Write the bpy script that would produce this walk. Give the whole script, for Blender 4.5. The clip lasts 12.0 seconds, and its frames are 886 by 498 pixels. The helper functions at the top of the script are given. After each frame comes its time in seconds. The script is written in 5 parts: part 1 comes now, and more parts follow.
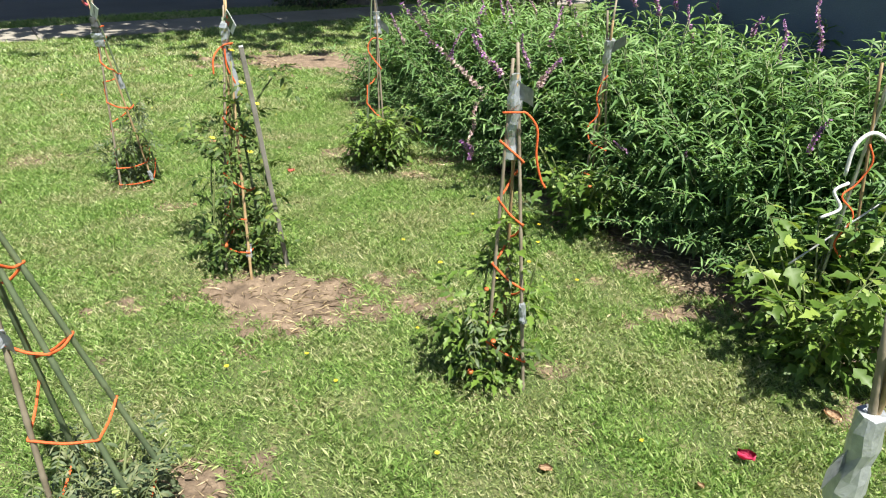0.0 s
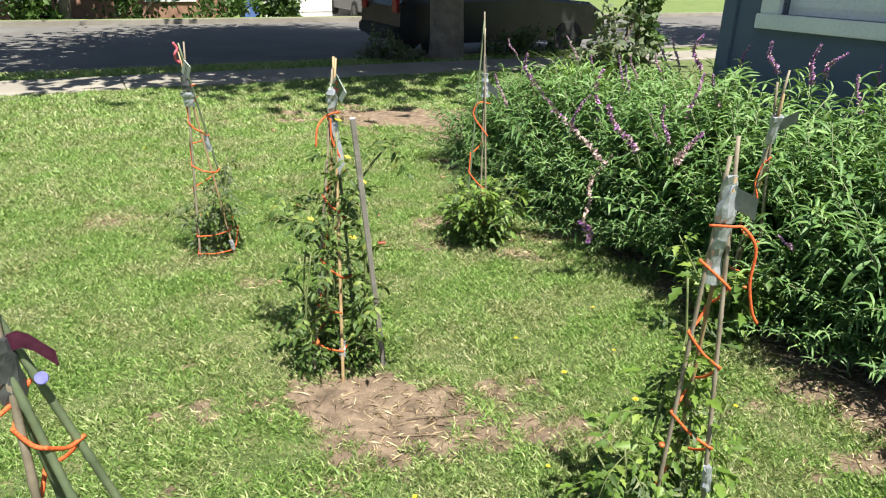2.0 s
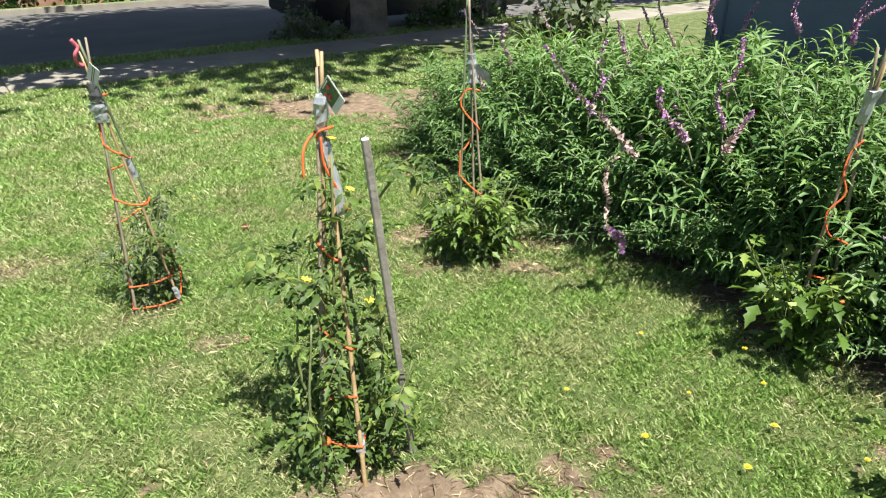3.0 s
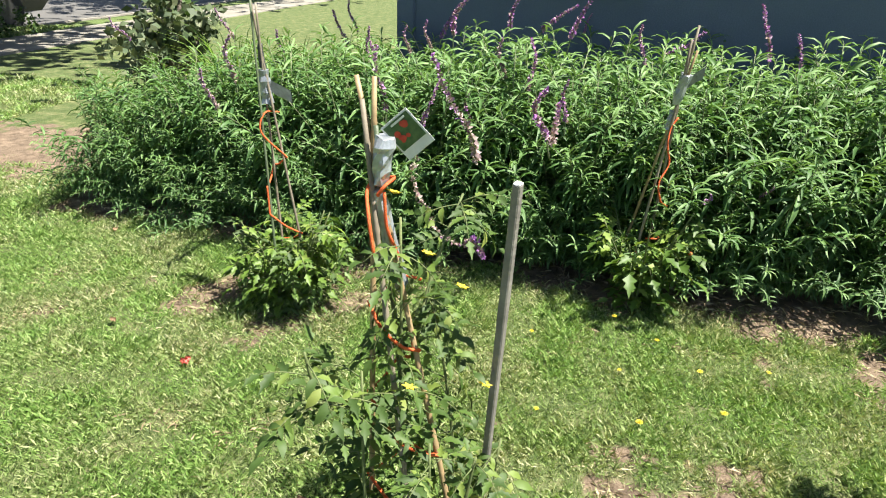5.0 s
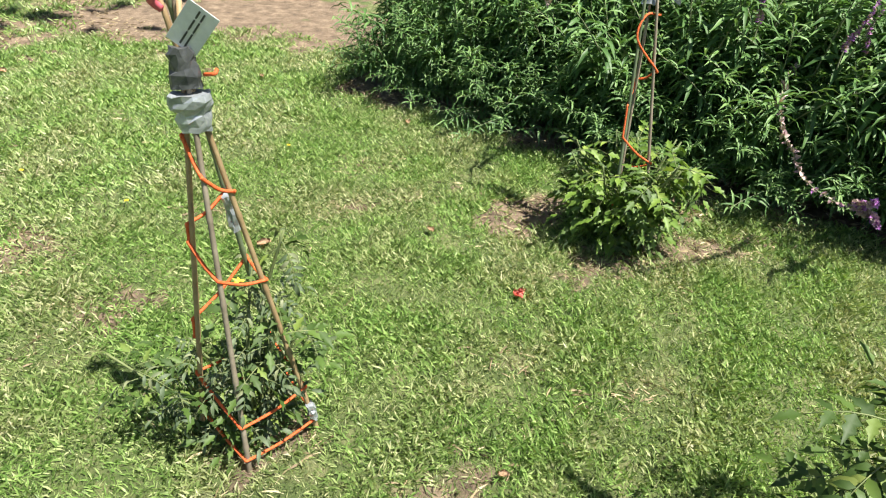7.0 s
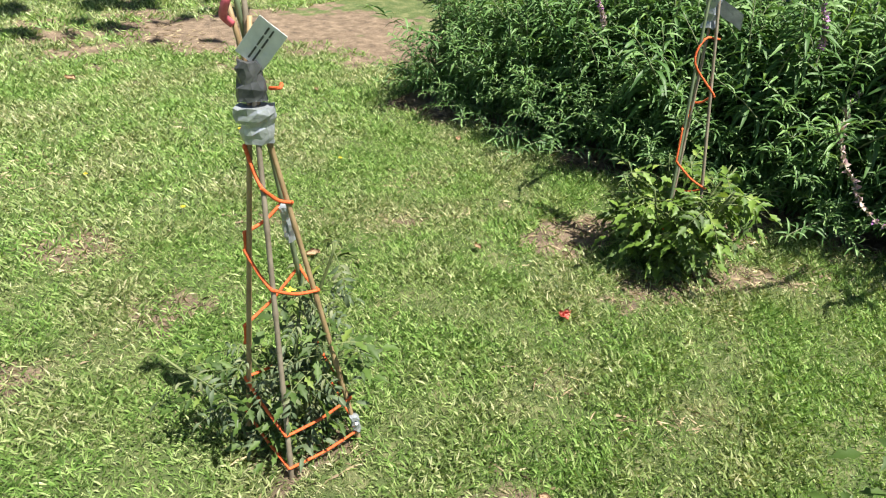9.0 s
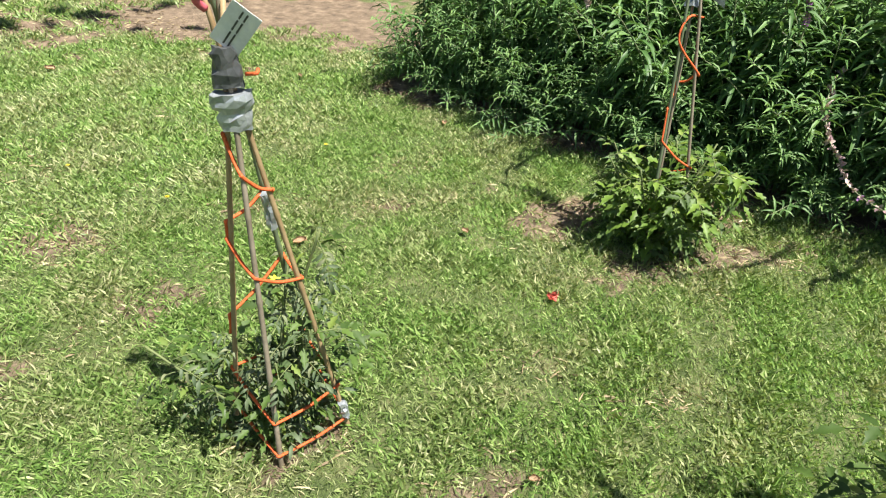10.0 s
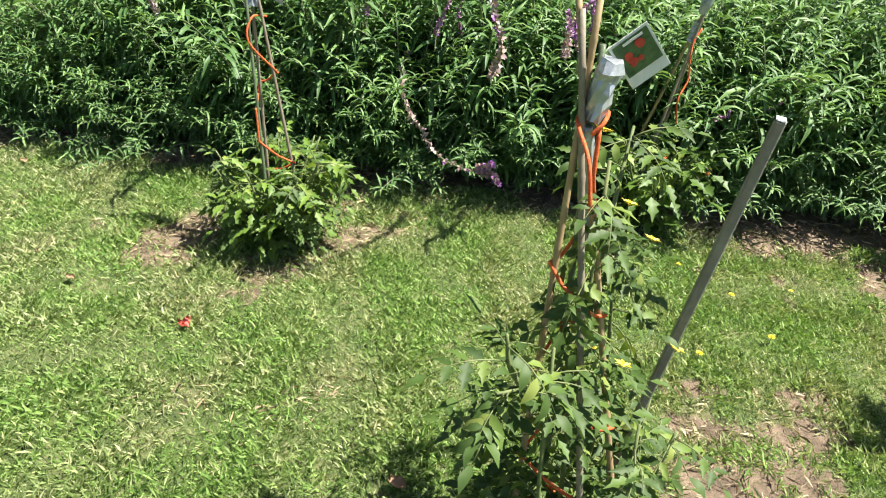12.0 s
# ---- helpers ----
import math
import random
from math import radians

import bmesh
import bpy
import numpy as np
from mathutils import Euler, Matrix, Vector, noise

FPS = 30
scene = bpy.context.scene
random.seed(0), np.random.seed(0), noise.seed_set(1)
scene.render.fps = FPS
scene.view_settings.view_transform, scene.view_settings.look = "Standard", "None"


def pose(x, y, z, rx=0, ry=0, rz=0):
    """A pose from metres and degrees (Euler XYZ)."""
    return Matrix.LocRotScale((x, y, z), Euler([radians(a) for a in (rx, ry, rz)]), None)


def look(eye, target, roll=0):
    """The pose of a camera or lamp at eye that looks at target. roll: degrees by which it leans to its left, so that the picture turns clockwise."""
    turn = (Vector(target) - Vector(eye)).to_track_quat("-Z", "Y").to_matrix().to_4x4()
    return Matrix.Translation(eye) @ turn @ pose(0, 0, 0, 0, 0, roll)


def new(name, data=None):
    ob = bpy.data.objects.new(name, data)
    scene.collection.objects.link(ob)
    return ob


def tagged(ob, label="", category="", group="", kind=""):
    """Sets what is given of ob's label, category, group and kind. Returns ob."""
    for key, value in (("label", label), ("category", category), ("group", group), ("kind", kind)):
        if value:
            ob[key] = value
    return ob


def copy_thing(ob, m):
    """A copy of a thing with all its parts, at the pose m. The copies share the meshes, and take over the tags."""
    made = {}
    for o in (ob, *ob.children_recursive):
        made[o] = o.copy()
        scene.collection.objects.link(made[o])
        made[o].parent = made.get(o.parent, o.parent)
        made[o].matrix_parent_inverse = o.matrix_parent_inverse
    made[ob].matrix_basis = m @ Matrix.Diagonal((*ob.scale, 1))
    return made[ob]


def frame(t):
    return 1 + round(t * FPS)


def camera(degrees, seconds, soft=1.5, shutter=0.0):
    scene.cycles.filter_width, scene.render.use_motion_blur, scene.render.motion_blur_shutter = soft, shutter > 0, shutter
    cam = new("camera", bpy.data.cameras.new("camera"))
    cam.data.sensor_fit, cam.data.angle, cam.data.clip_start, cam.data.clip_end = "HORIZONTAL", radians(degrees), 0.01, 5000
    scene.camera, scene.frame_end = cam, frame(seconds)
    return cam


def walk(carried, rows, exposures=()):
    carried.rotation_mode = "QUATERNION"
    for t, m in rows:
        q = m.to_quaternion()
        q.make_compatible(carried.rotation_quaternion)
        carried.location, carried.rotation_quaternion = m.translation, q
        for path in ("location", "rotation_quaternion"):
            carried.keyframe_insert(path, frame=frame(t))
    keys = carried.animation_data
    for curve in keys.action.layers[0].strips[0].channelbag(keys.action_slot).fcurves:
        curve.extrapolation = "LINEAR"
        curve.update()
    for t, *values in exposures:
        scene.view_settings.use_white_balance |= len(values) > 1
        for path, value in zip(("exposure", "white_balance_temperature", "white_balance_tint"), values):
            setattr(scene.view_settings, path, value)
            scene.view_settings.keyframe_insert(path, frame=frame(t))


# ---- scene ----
cam = camera(65.5, 12.0, soft=1.1)
PATH = [
    (0, (0.45, -0.246, 1.45), (0.332, 1.544, 0.566), 1.1),
    (0.5, (0.442, -0.254, 1.46), (0.224, 1.555, 0.637), 0.4),
    (1, (0.434, -0.237, 1.457), (0.119, 1.596, 0.722), -0.2),
    (1.5, (0.37, -0.057, 1.406), (0.073, 1.767, 0.639), -1.0),
    (2, (0.147, 0.222, 1.439), (-0.144, 2.047, 0.675), 1.4),
    (2.5, (-0.047, 0.507, 1.389), (-0.376, 2.3, 0.564), 1.8),
    (3, (-0.271, 0.855, 1.39), (-0.336, 2.672, 0.556), -1.0),
    (3.5, (-0.562, 1.051, 1.378), (-0.112, 2.808, 0.535), -3.6),
    (3.7, (-0.663, 1.082, 1.393), (0.016, 2.771, 0.563), -1.5),
    (5.3, (-1.385, 1.705, 1.319), (-0.245, 3.114, 0.475), 2.2),
    (5.5, (-1.426, 1.83, 1.297), (-0.299, 3.235, 0.428), 2.7),
    (6, (-1.448, 2.094, 1.295), (-0.37, 3.523, 0.404), 1.6),
    (6.5, (-1.578, 2.162, 1.278), (-0.633, 3.6, 0.258), 2.4),
    (7, (-1.654, 2.173, 1.27), (-0.965, 3.699, 0.177), 4.1),
    (7.5, (-1.675, 2.178, 1.272), (-1.09, 3.769, 0.21), 3.4),
    (9.5, (-1.671, 2.176, 1.274), (-1.086, 3.764, 0.208), 4.3),
    (10, (-1.657, 2.177, 1.27), (-1.056, 3.738, 0.173), 3.5),
    (10.5, (-1.644, 2.183, 1.269), (-0.996, 3.666, 0.094), 2.2),
    (11, (-1.625, 2.176, 1.265), (-0.883, 3.54, 0.003), 2.4),
    (11.5, (-1.567, 2.141, 1.272), (-0.507, 3.342, 0.074), 4.5),
    (12, (-1.522, 2.114, 1.277), (-0.163, 3.163, 0.251), 6.0),
]
EXPOSURES = [(0, 1.15), (3.0, 1.18), (3.7, 1.26), (5.3, 1.4), (6.5, 1.40), (7.0, 1.24), (7.5, 1.2), (9.5, 1.18), (10.5, 1.18), (11.0, 1.16), (11.4, 1.24), (12.0, 1.44)]
walk(cam, [(t, look(eye, target, roll)) for t, eye, target, roll in PATH], EXPOSURES)


# ---- light ----
SUN_FROM = Vector((0.60 * math.cos(radians(65)), -0.80 * math.cos(radians(65)), math.sin(radians(65))))
world = bpy.data.worlds.new("sky")
scene.world = world
world.use_nodes = True
wn = world.node_tree
sky = wn.nodes.new("ShaderNodeTexSky")
sky.sky_type = "NISHITA"
sky.sun_disc = False
sky.sun_elevation = radians(65)
sky.sun_rotation = math.atan2(0.60, -0.80)
wn.links.new(sky.outputs[0], wn.nodes["Background"].inputs[0])
wn.nodes["Background"].inputs[1].default_value = 0.05
sun_data = bpy.data.lights.new("sun", "SUN")
sun_data.energy, sun_data.angle, sun_data.color = 5.0, radians(0.55), (1.0, 0.96, 0.84)
sun = new("sun", sun_data)
sun.matrix_world = look(SUN_FROM * 30, (0, 0, 0))


# ---- materials ----
def mat(name):
    m = bpy.data.materials.new(name)
    m.use_nodes = True
    return m, m.node_tree, m.node_tree.nodes["Principled BSDF"]


def node(tree, kind, **values):
    n = tree.nodes.new(kind)
    for key, value in values.items():
        n.inputs[key.replace("_", " ")].default_value = value
    return n


def ramp(tree, source, stops):
    n = tree.nodes.new("ShaderNodeValToRGB")
    while len(n.color_ramp.elements) < len(stops):
        n.color_ramp.elements.new(0.5)
    for e, (p, c) in zip(n.color_ramp.elements, stops):
        e.position, e.color = p, (*c, 1)
    tree.links.new(source, n.inputs[0])
    return n


def mixed(tree, factor, a, b, how="MIX"):
    n = tree.nodes.new("ShaderNodeMix")
    n.data_type, n.blend_type = "RGBA", how
    for slot, value in ((0, factor), (6, a), (7, b)):
        if isinstance(value, (float, int)):
            n.inputs[slot].default_value = value
        elif isinstance(value, tuple):
            n.inputs[slot].default_value = (*value, 1)
        else:
            tree.links.new(value, n.inputs[slot])
    return n.outputs[2]


def noise_node(tree, scale, detail=4, rough=0.6, space="Object"):
    c = tree.nodes.new("ShaderNodeTexCoord")
    n = node(tree, "ShaderNodeTexNoise", Scale=scale, Detail=detail, Roughness=rough)
    tree.links.new(c.outputs[space], n.inputs["Vector"])
    return n.outputs[0]


def bump(tree, bsdf, source, strength, distance):
    b = node(tree, "ShaderNodeBump", Strength=strength, Distance=distance)
    tree.links.new(source, b.inputs["Height"])
    tree.links.new(b.outputs[0], bsdf.inputs["Normal"])


def surface(name, low, high, scale, rough=0.7, metal=0.0, fine=60.0, relief=0.3, depth=0.004, spread=0.0):
    """Two colours mottled at two scales, with fine relief; spread varies the value from object to object."""
    m, t, b = mat(name)
    big, small = noise_node(t, scale), noise_node(t, fine, 3)
    c = ramp(t, big, ((0.32, low), (0.68, high))).outputs[0]
    c = mixed(t, 0.5, c, ramp(t, small, ((0.3, (0.72, 0.72, 0.72)), (0.7, (1.0, 1.0, 1.0)))).outputs[0], "MULTIPLY")
    if spread:
        info = t.nodes.new("ShaderNodeObjectInfo")
        c = mixed(t, 1.0, c, ramp(t, info.outputs["Random"], ((0, (1 - spread,) * 3), (1, (1, 1, 1)))).outputs[0], "MULTIPLY")
    t.links.new(c, b.inputs["Base Color"])
    b.inputs["Roughness"].default_value, b.inputs["Metallic"].default_value = rough, metal
    bump(t, b, small, relief, depth)
    return m


def leafy(name, stops, rough=0.5, through_light=0.3, patches=None, patch_scale=1.2):
    """Thin leaf: colour varies leaf by leaf and plant by plant; some light passes through."""
    m, t, b = mat(name)
    geo = t.nodes.new("ShaderNodeNewGeometry")
    c = ramp(t, geo.outputs["Random Per Island"], stops).outputs[0]
    if patches:
        c2 = ramp(t, geo.outputs["Random Per Island"], patches).outputs[0]
        f = ramp(t, noise_node(t, patch_scale, 5, 0.65), ((0.44, (0, 0, 0)), (0.60, (1, 1, 1)))).outputs[0]
        c = mixed(t, f, c, c2)
    info = t.nodes.new("ShaderNodeObjectInfo")
    c = mixed(t, 0.5, c, ramp(t, info.outputs["Random"], ((0, (0.6, 0.66, 0.6)), (1, (1.0, 1.0, 0.9)))).outputs[0], "MULTIPLY")
    t.links.new(c, b.inputs["Base Color"])
    b.inputs["Roughness"].default_value = rough
    tr = t.nodes.new("ShaderNodeBsdfTranslucent")
    t.links.new(mixed(t, 1.0, c, (1.0, 1.0, 0.55), "MULTIPLY"), tr.inputs[0])
    mix = t.nodes.new("ShaderNodeMixShader")
    mix.inputs[0].default_value = through_light
    t.links.new(b.outputs[0], mix.inputs[1])
    t.links.new(tr.outputs[0], mix.inputs[2])
    t.links.new(mix.outputs[0], t.nodes["Material Output"].inputs[0])
    return m


M_GRASS = leafy("grass_blades", ((0.0, (0.09, 0.165, 0.042)), (0.3, (0.195, 0.335, 0.085)), (0.75, (0.335, 0.49, 0.15)), (1.0, (0.55, 0.63, 0.31))),
                0.42, 0.34, ((0.0, (0.12, 0.18, 0.058)), (0.38, (0.285, 0.37, 0.14)), (0.76, (0.46, 0.49, 0.26)), (1.0, (0.70, 0.65, 0.46))), 2.6)
M_TUFT = leafy("tuft_blade", ((0.0, (0.14, 0.26, 0.04)), (0.6, (0.25, 0.42, 0.07)), (1.0, (0.42, 0.55, 0.14))), 0.45, 0.35)
M_STRAW = leafy("dry_straw", ((0.0, (0.09, 0.065, 0.045)), (0.25, (0.22, 0.16, 0.105)), (0.6, (0.42, 0.32, 0.20)), (1.0, (0.66, 0.55, 0.37))), 0.7, 0.1)
M_SAGE = leafy("sage_leaf", ((0.0, (0.062, 0.14, 0.042)), (0.6, (0.128, 0.25, 0.073)), (1.0, (0.24, 0.385, 0.14))), 0.52, 0.28)
M_TOMATO = leafy("tomato_leaf", ((0.0, (0.05, 0.095, 0.022)), (0.6, (0.105, 0.18, 0.036)), (0.9, (0.18, 0.265, 0.055)), (1.0, (0.27, 0.31, 0.08))), 0.58, 0.32)
M_BRIGHT = leafy("bright_leaf", ((0.0, (0.09, 0.17, 0.03)), (0.6, (0.18, 0.29, 0.05)), (1.0, (0.30, 0.40, 0.09))), 0.5, 0.34)
M_GREY = leafy("grey_leaf", ((0.0, (0.07, 0.11, 0.055)), (0.6, (0.13, 0.17, 0.09)), (1.0, (0.24, 0.26, 0.15))), 0.6, 0.2)
M_TREELEAF = leafy("tree_leaf", ((0.0, (0.04, 0.09, 0.02)), (1.0, (0.10, 0.17, 0.04))), 0.5, 0.2)
M_SAGESTEM = surface("sage_stem", (0.16, 0.20, 0.10), (0.28, 0.30, 0.18), 20)
M_VINE = surface("vine_stem", (0.10, 0.14, 0.05), (0.18, 0.21, 0.08), 30)
M_PURPLE = leafy("purple_calyx", ((0.0, (0.28, 0.09, 0.36)), (0.6, (0.45, 0.19, 0.55)), (1.0, (0.66, 0.46, 0.68))), 0.8, 0.15)
M_FADED = leafy("faded_calyx", ((0.0, (0.40, 0.26, 0.30)), (0.6, (0.52, 0.38, 0.40)), (1.0, (0.62, 0.50, 0.46))), 0.85, 0.15)
M_TAN = surface("tan_bamboo", (0.30, 0.20, 0.10), (0.46, 0.34, 0.19), 14, 0.55, spread=0.3)
M_GREENCANE = surface("green_bamboo", (0.10, 0.14, 0.08), (0.17, 0.21, 0.12), 14, 0.5, spread=0.3)
M_GREYCANE = surface("grey_bamboo", (0.22, 0.18, 0.13), (0.36, 0.31, 0.24), 14, 0.65, spread=0.25)
M_TIMBER = surface("weathered_timber", (0.17, 0.155, 0.14), (0.30, 0.28, 0.25), 9, 0.85, fine=90, relief=0.6)
M_TAPE = surface("duct_tape", (0.33, 0.36, 0.40), (0.50, 0.53, 0.57), 25, 0.32, 0.45, 90, 0.5, 0.003)
M_DARKTAPE = surface("dark_tape", (0.05, 0.055, 0.06), (0.10, 0.105, 0.11), 25, 0.4, 0.1)
M_ROPE = surface("orange_cord", (0.62, 0.085, 0.02), (0.82, 0.17, 0.045), 200, 0.7, fine=400, relief=0.8, depth=0.002)
M_PAPER = surface("white_card", (0.66, 0.67, 0.68), (0.80, 0.80, 0.79), 12, 0.45)
M_PRINTGREEN = surface("green_print", (0.04, 0.09, 0.04), (0.10, 0.17, 0.07), 70, 0.4)
M_PRINTRED = surface("red_print", (0.45, 0.03, 0.03), (0.62, 0.07, 0.05), 60, 0.4)
M_INK = surface("black_ink", (0.05, 0.05, 0.05), (0.10, 0.10, 0.10), 60, 0.5)
M_PINK = surface("pink_ribbon", (0.55, 0.09, 0.14), (0.72, 0.16, 0.20), 60, 0.5)
M_MAROON = surface("purple_ribbon", (0.12, 0.03, 0.07), (0.20, 0.05, 0.11), 30, 0.25)
M_BLUE = surface("blue_tag", (0.16, 0.16, 0.48), (0.25, 0.25, 0.62), 30, 0.5)
M_WHITECORD = surface("white_cord", (0.62, 0.62, 0.66), (0.78, 0.78, 0.80), 60, 0.5)
M_STEEL = surface("grey_metal_rod", (0.36, 0.37, 0.38), (0.52, 0.53, 0.54), 40, 0.35, 0.7)
M_CONCRETE = surface("pavement_concrete", (0.23, 0.21, 0.18), (0.33, 0.305, 0.265), 1.5, 0.9, fine=45)
M_ASPHALT = surface("asphalt", (0.115, 0.11, 0.108), (0.165, 0.158, 0.152), 0.7, 0.9, fine=70)
M_WALL = surface("blue_grey_paint", (0.085, 0.115, 0.175), (0.115, 0.15, 0.22), 1.3, 0.75, fine=120, relief=0.4)
M_TRIM = surface("white_trim_paint", (0.70, 0.72, 0.74), (0.82, 0.83, 0.84), 3, 0.45)
M_ROOF = surface("brown_shingle", (0.10, 0.085, 0.075), (0.17, 0.15, 0.13), 3, 0.9)
M_BARK = surface("bark", (0.13, 0.105, 0.085), (0.26, 0.22, 0.18), 5, 0.95, fine=28, relief=1.0, depth=0.03)
M_CARPAINT = surface("black_car_paint", (0.015, 0.016, 0.018), (0.03, 0.03, 0.033), 2, 0.25)
M_TYRE = surface("tyre_rubber", (0.02, 0.02, 0.02), (0.035, 0.035, 0.035), 20, 0.85)
M_RIM = surface("dark_alloy_rim", (0.04, 0.04, 0.042), (0.07, 0.07, 0.072), 20, 0.4, 0.5)
M_BRICK = surface("brown_brick", (0.22, 0.12, 0.085), (0.36, 0.21, 0.15), 4, 0.9, fine=14)
M_FENCE = surface("cedar_boards", (0.40, 0.25, 0.16), (0.56, 0.38, 0.26), 5, 0.8, spread=0.25)
M_GARAGE = surface("white_siding", (0.70, 0.70, 0.70), (0.82, 0.82, 0.81), 2, 0.6)
M_BIN = surface("blue_plastic", (0.08, 0.14, 0.42), (0.12, 0.20, 0.52), 5, 0.45)
M_LAMPRED = surface("tail_lamp", (0.30, 0.02, 0.02), (0.45, 0.04, 0.03), 9, 0.2)
M_YELLOW = surface("yellow_petal", (0.72, 0.55, 0.03), (0.86, 0.70, 0.06), 90, 0.6)
M_PETAL = surface("red_petal", (0.72, 0.17, 0.13), (0.85, 0.30, 0.25), 60, 0.55)
M_ROSE = surface("crimson_petal", (0.50, 0.03, 0.10), (0.68, 0.06, 0.16), 60, 0.5)
M_DRYLEAF = surface("dry_leaf", (0.50, 0.32, 0.20), (0.66, 0.47, 0.31), 40, 0.8)
M_TOMATO_FRUIT = surface("tomato_skin", (0.46, 0.08, 0.03), (0.58, 0.19, 0.06), 20, 0.35)
M_GREENFRUIT = surface("green_tomato_skin", (0.28, 0.38, 0.10), (0.42, 0.50, 0.18), 20, 0.3)

M_GLASS, gt, gb = mat("window_glass")
gb.inputs["Base Color"].default_value = (0.9, 0.95, 0.95, 1)
gb.inputs["Roughness"].default_value = 0.03
gb.inputs["Transmission Weight"].default_value = 1.0

# Lawn floor: thatch, with bare soil where the grass is worn away.
M_SOIL, st, sb = mat("lawn_soil")
bare = st.nodes.new("ShaderNodeAttribute")
bare.attribute_name = "bare"
thatch = ramp(st, noise_node(st, 9, 8, 0.75), ((0.3, (0.045, 0.075, 0.02)), (0.5, (0.10, 0.135, 0.042)), (0.72, (0.29, 0.27, 0.14)))).outputs[0]
lawn_far = ramp(st, noise_node(st, 0.9, 8, 0.8), ((0.35, (0.085, 0.14, 0.032)), (0.7, (0.18, 0.22, 0.07)))).outputs[0]
place = st.nodes.new("ShaderNodeAttribute")
place.attribute_name = "sown"
thatch = mixed(st, place.outputs["Fac"], lawn_far, thatch)
dirt = ramp(st, noise_node(st, 13, 7, 0.7), ((0.30, (0.085, 0.06, 0.042)), (0.50, (0.205, 0.148, 0.105)), (0.74, (0.37, 0.28, 0.20)))).outputs[0]
st.links.new(mixed(st, ramp(st, mixed(st, 0.35, bare.outputs["Fac"], noise_node(st, 25, 4), "OVERLAY"), ((0.3, (0, 0, 0)), (0.6, (1, 1, 1)))).outputs[0], thatch, dirt), sb.inputs["Base Color"])
sb.inputs["Roughness"].default_value = 0.95
bump(st, sb, noise_node(st, 40, 8, 0.75), 0.9, 0.02)


# ---- mesh helpers ----
def part(name, bm, material, parent=None, label=""):
    """Links a bmesh as one mesh object under parent."""
    me = bpy.data.meshes.new(name)
    bm.to_mesh(me)
    bm.free()
    me.materials.append(material)
    ob = new(name, me)
    if parent:
        ob.parent = parent
    return tagged(ob, label)


def thing(name, m, label, category, group="", kind=""):
    e = new(name)
    e.empty_display_size = 0.1
    e.matrix_world = m
    return tagged(e, label, category, group, kind)


def smooth(ob):
    ob.data.polygons.foreach_set("use_smooth", [True] * len(ob.data.polygons))
    return ob


def box(bm, x0, x1, y0, y1, z0, z1, bevel=0.0):
    made = bmesh.ops.create_cube(bm, size=1.0, matrix=Matrix.LocRotScale(((x0 + x1) / 2, (y0 + y1) / 2, (z0 + z1) / 2), None, (x1 - x0, y1 - y0, z1 - z0)))
    if bevel:
        edges = {e for v in made["verts"] for e in v.link_edges}
        bmesh.ops.bevel(bm, geom=list(edges), offset=bevel, segments=2, affect="EDGES")
    return bm


def tube(bm, points, radii, sides=7, cap=True):
    """A round rod along points; radii: one number or one a point."""
    points = [Vector(p) for p in points]
    if isinstance(radii, (int, float)):
        radii = [radii] * len(points)
    rings, side = [], Vector((1, 0, 0))
    for i, p in enumerate(points):
        ahead = (points[min(i + 1, len(points) - 1)] - points[max(i - 1, 0)]).normalized()
        side = (side - ahead * side.dot(ahead))
        if side.length < 1e-4:
            side = ahead.orthogonal()
        side.normalize()
        up = ahead.cross(side)
        rings.append([bm.verts.new(p + (side * math.cos(a) + up * math.sin(a)) * radii[i]) for a in (2 * math.pi * k / sides for k in range(sides))])
    for a, b in zip(rings, rings[1:]):
        for k in range(sides):
            bm.faces.new((a[k], a[(k + 1) % sides], b[(k + 1) % sides], b[k]))
    if cap:
        bm.faces.new(rings[0][::-1])
        bm.faces.new(rings[-1])
    return bm


def bend(points, steps=6):
    """A smooth line (Catmull-Rom) through points."""
    p = [Vector(q) for q in points]
    p = [2 * p[0] - p[1], *p, 2 * p[-1] - p[-2]]
    out = []
    for a, b, c, d in zip(p, p[1:], p[2:], p[3:]):
        for k in range(steps):
            s = k / steps
            out.append(0.5 * (2 * b + (c - a) * s + (2 * a - 5 * b + 4 * c - d) * s * s + (3 * b - a - 3 * c + d) * s ** 3))
    return out + [p[-2]]


def soup(name, verts, tris, materials, slots=None):
    """A mesh from numpy arrays of points and triangles."""
    me = bpy.data.meshes.new(name)
    me.vertices.add(len(verts))
    me.vertices.foreach_set("co", np.asarray(verts, np.float32).ravel())
    me.loops.add(3 * len(tris))
    me.loops.foreach_set("vertex_index", np.asarray(tris, np.int32).ravel())
    me.polygons.add(len(tris))
    me.polygons.foreach_set("loop_start", np.arange(0, 3 * len(tris), 3, dtype=np.int32))
    for m in materials:
        me.materials.append(m)
    if slots is not None:
        me.polygons.foreach_set("material_index", np.asarray(slots, np.int32))
    me.update(calc_edges=True)
    return me


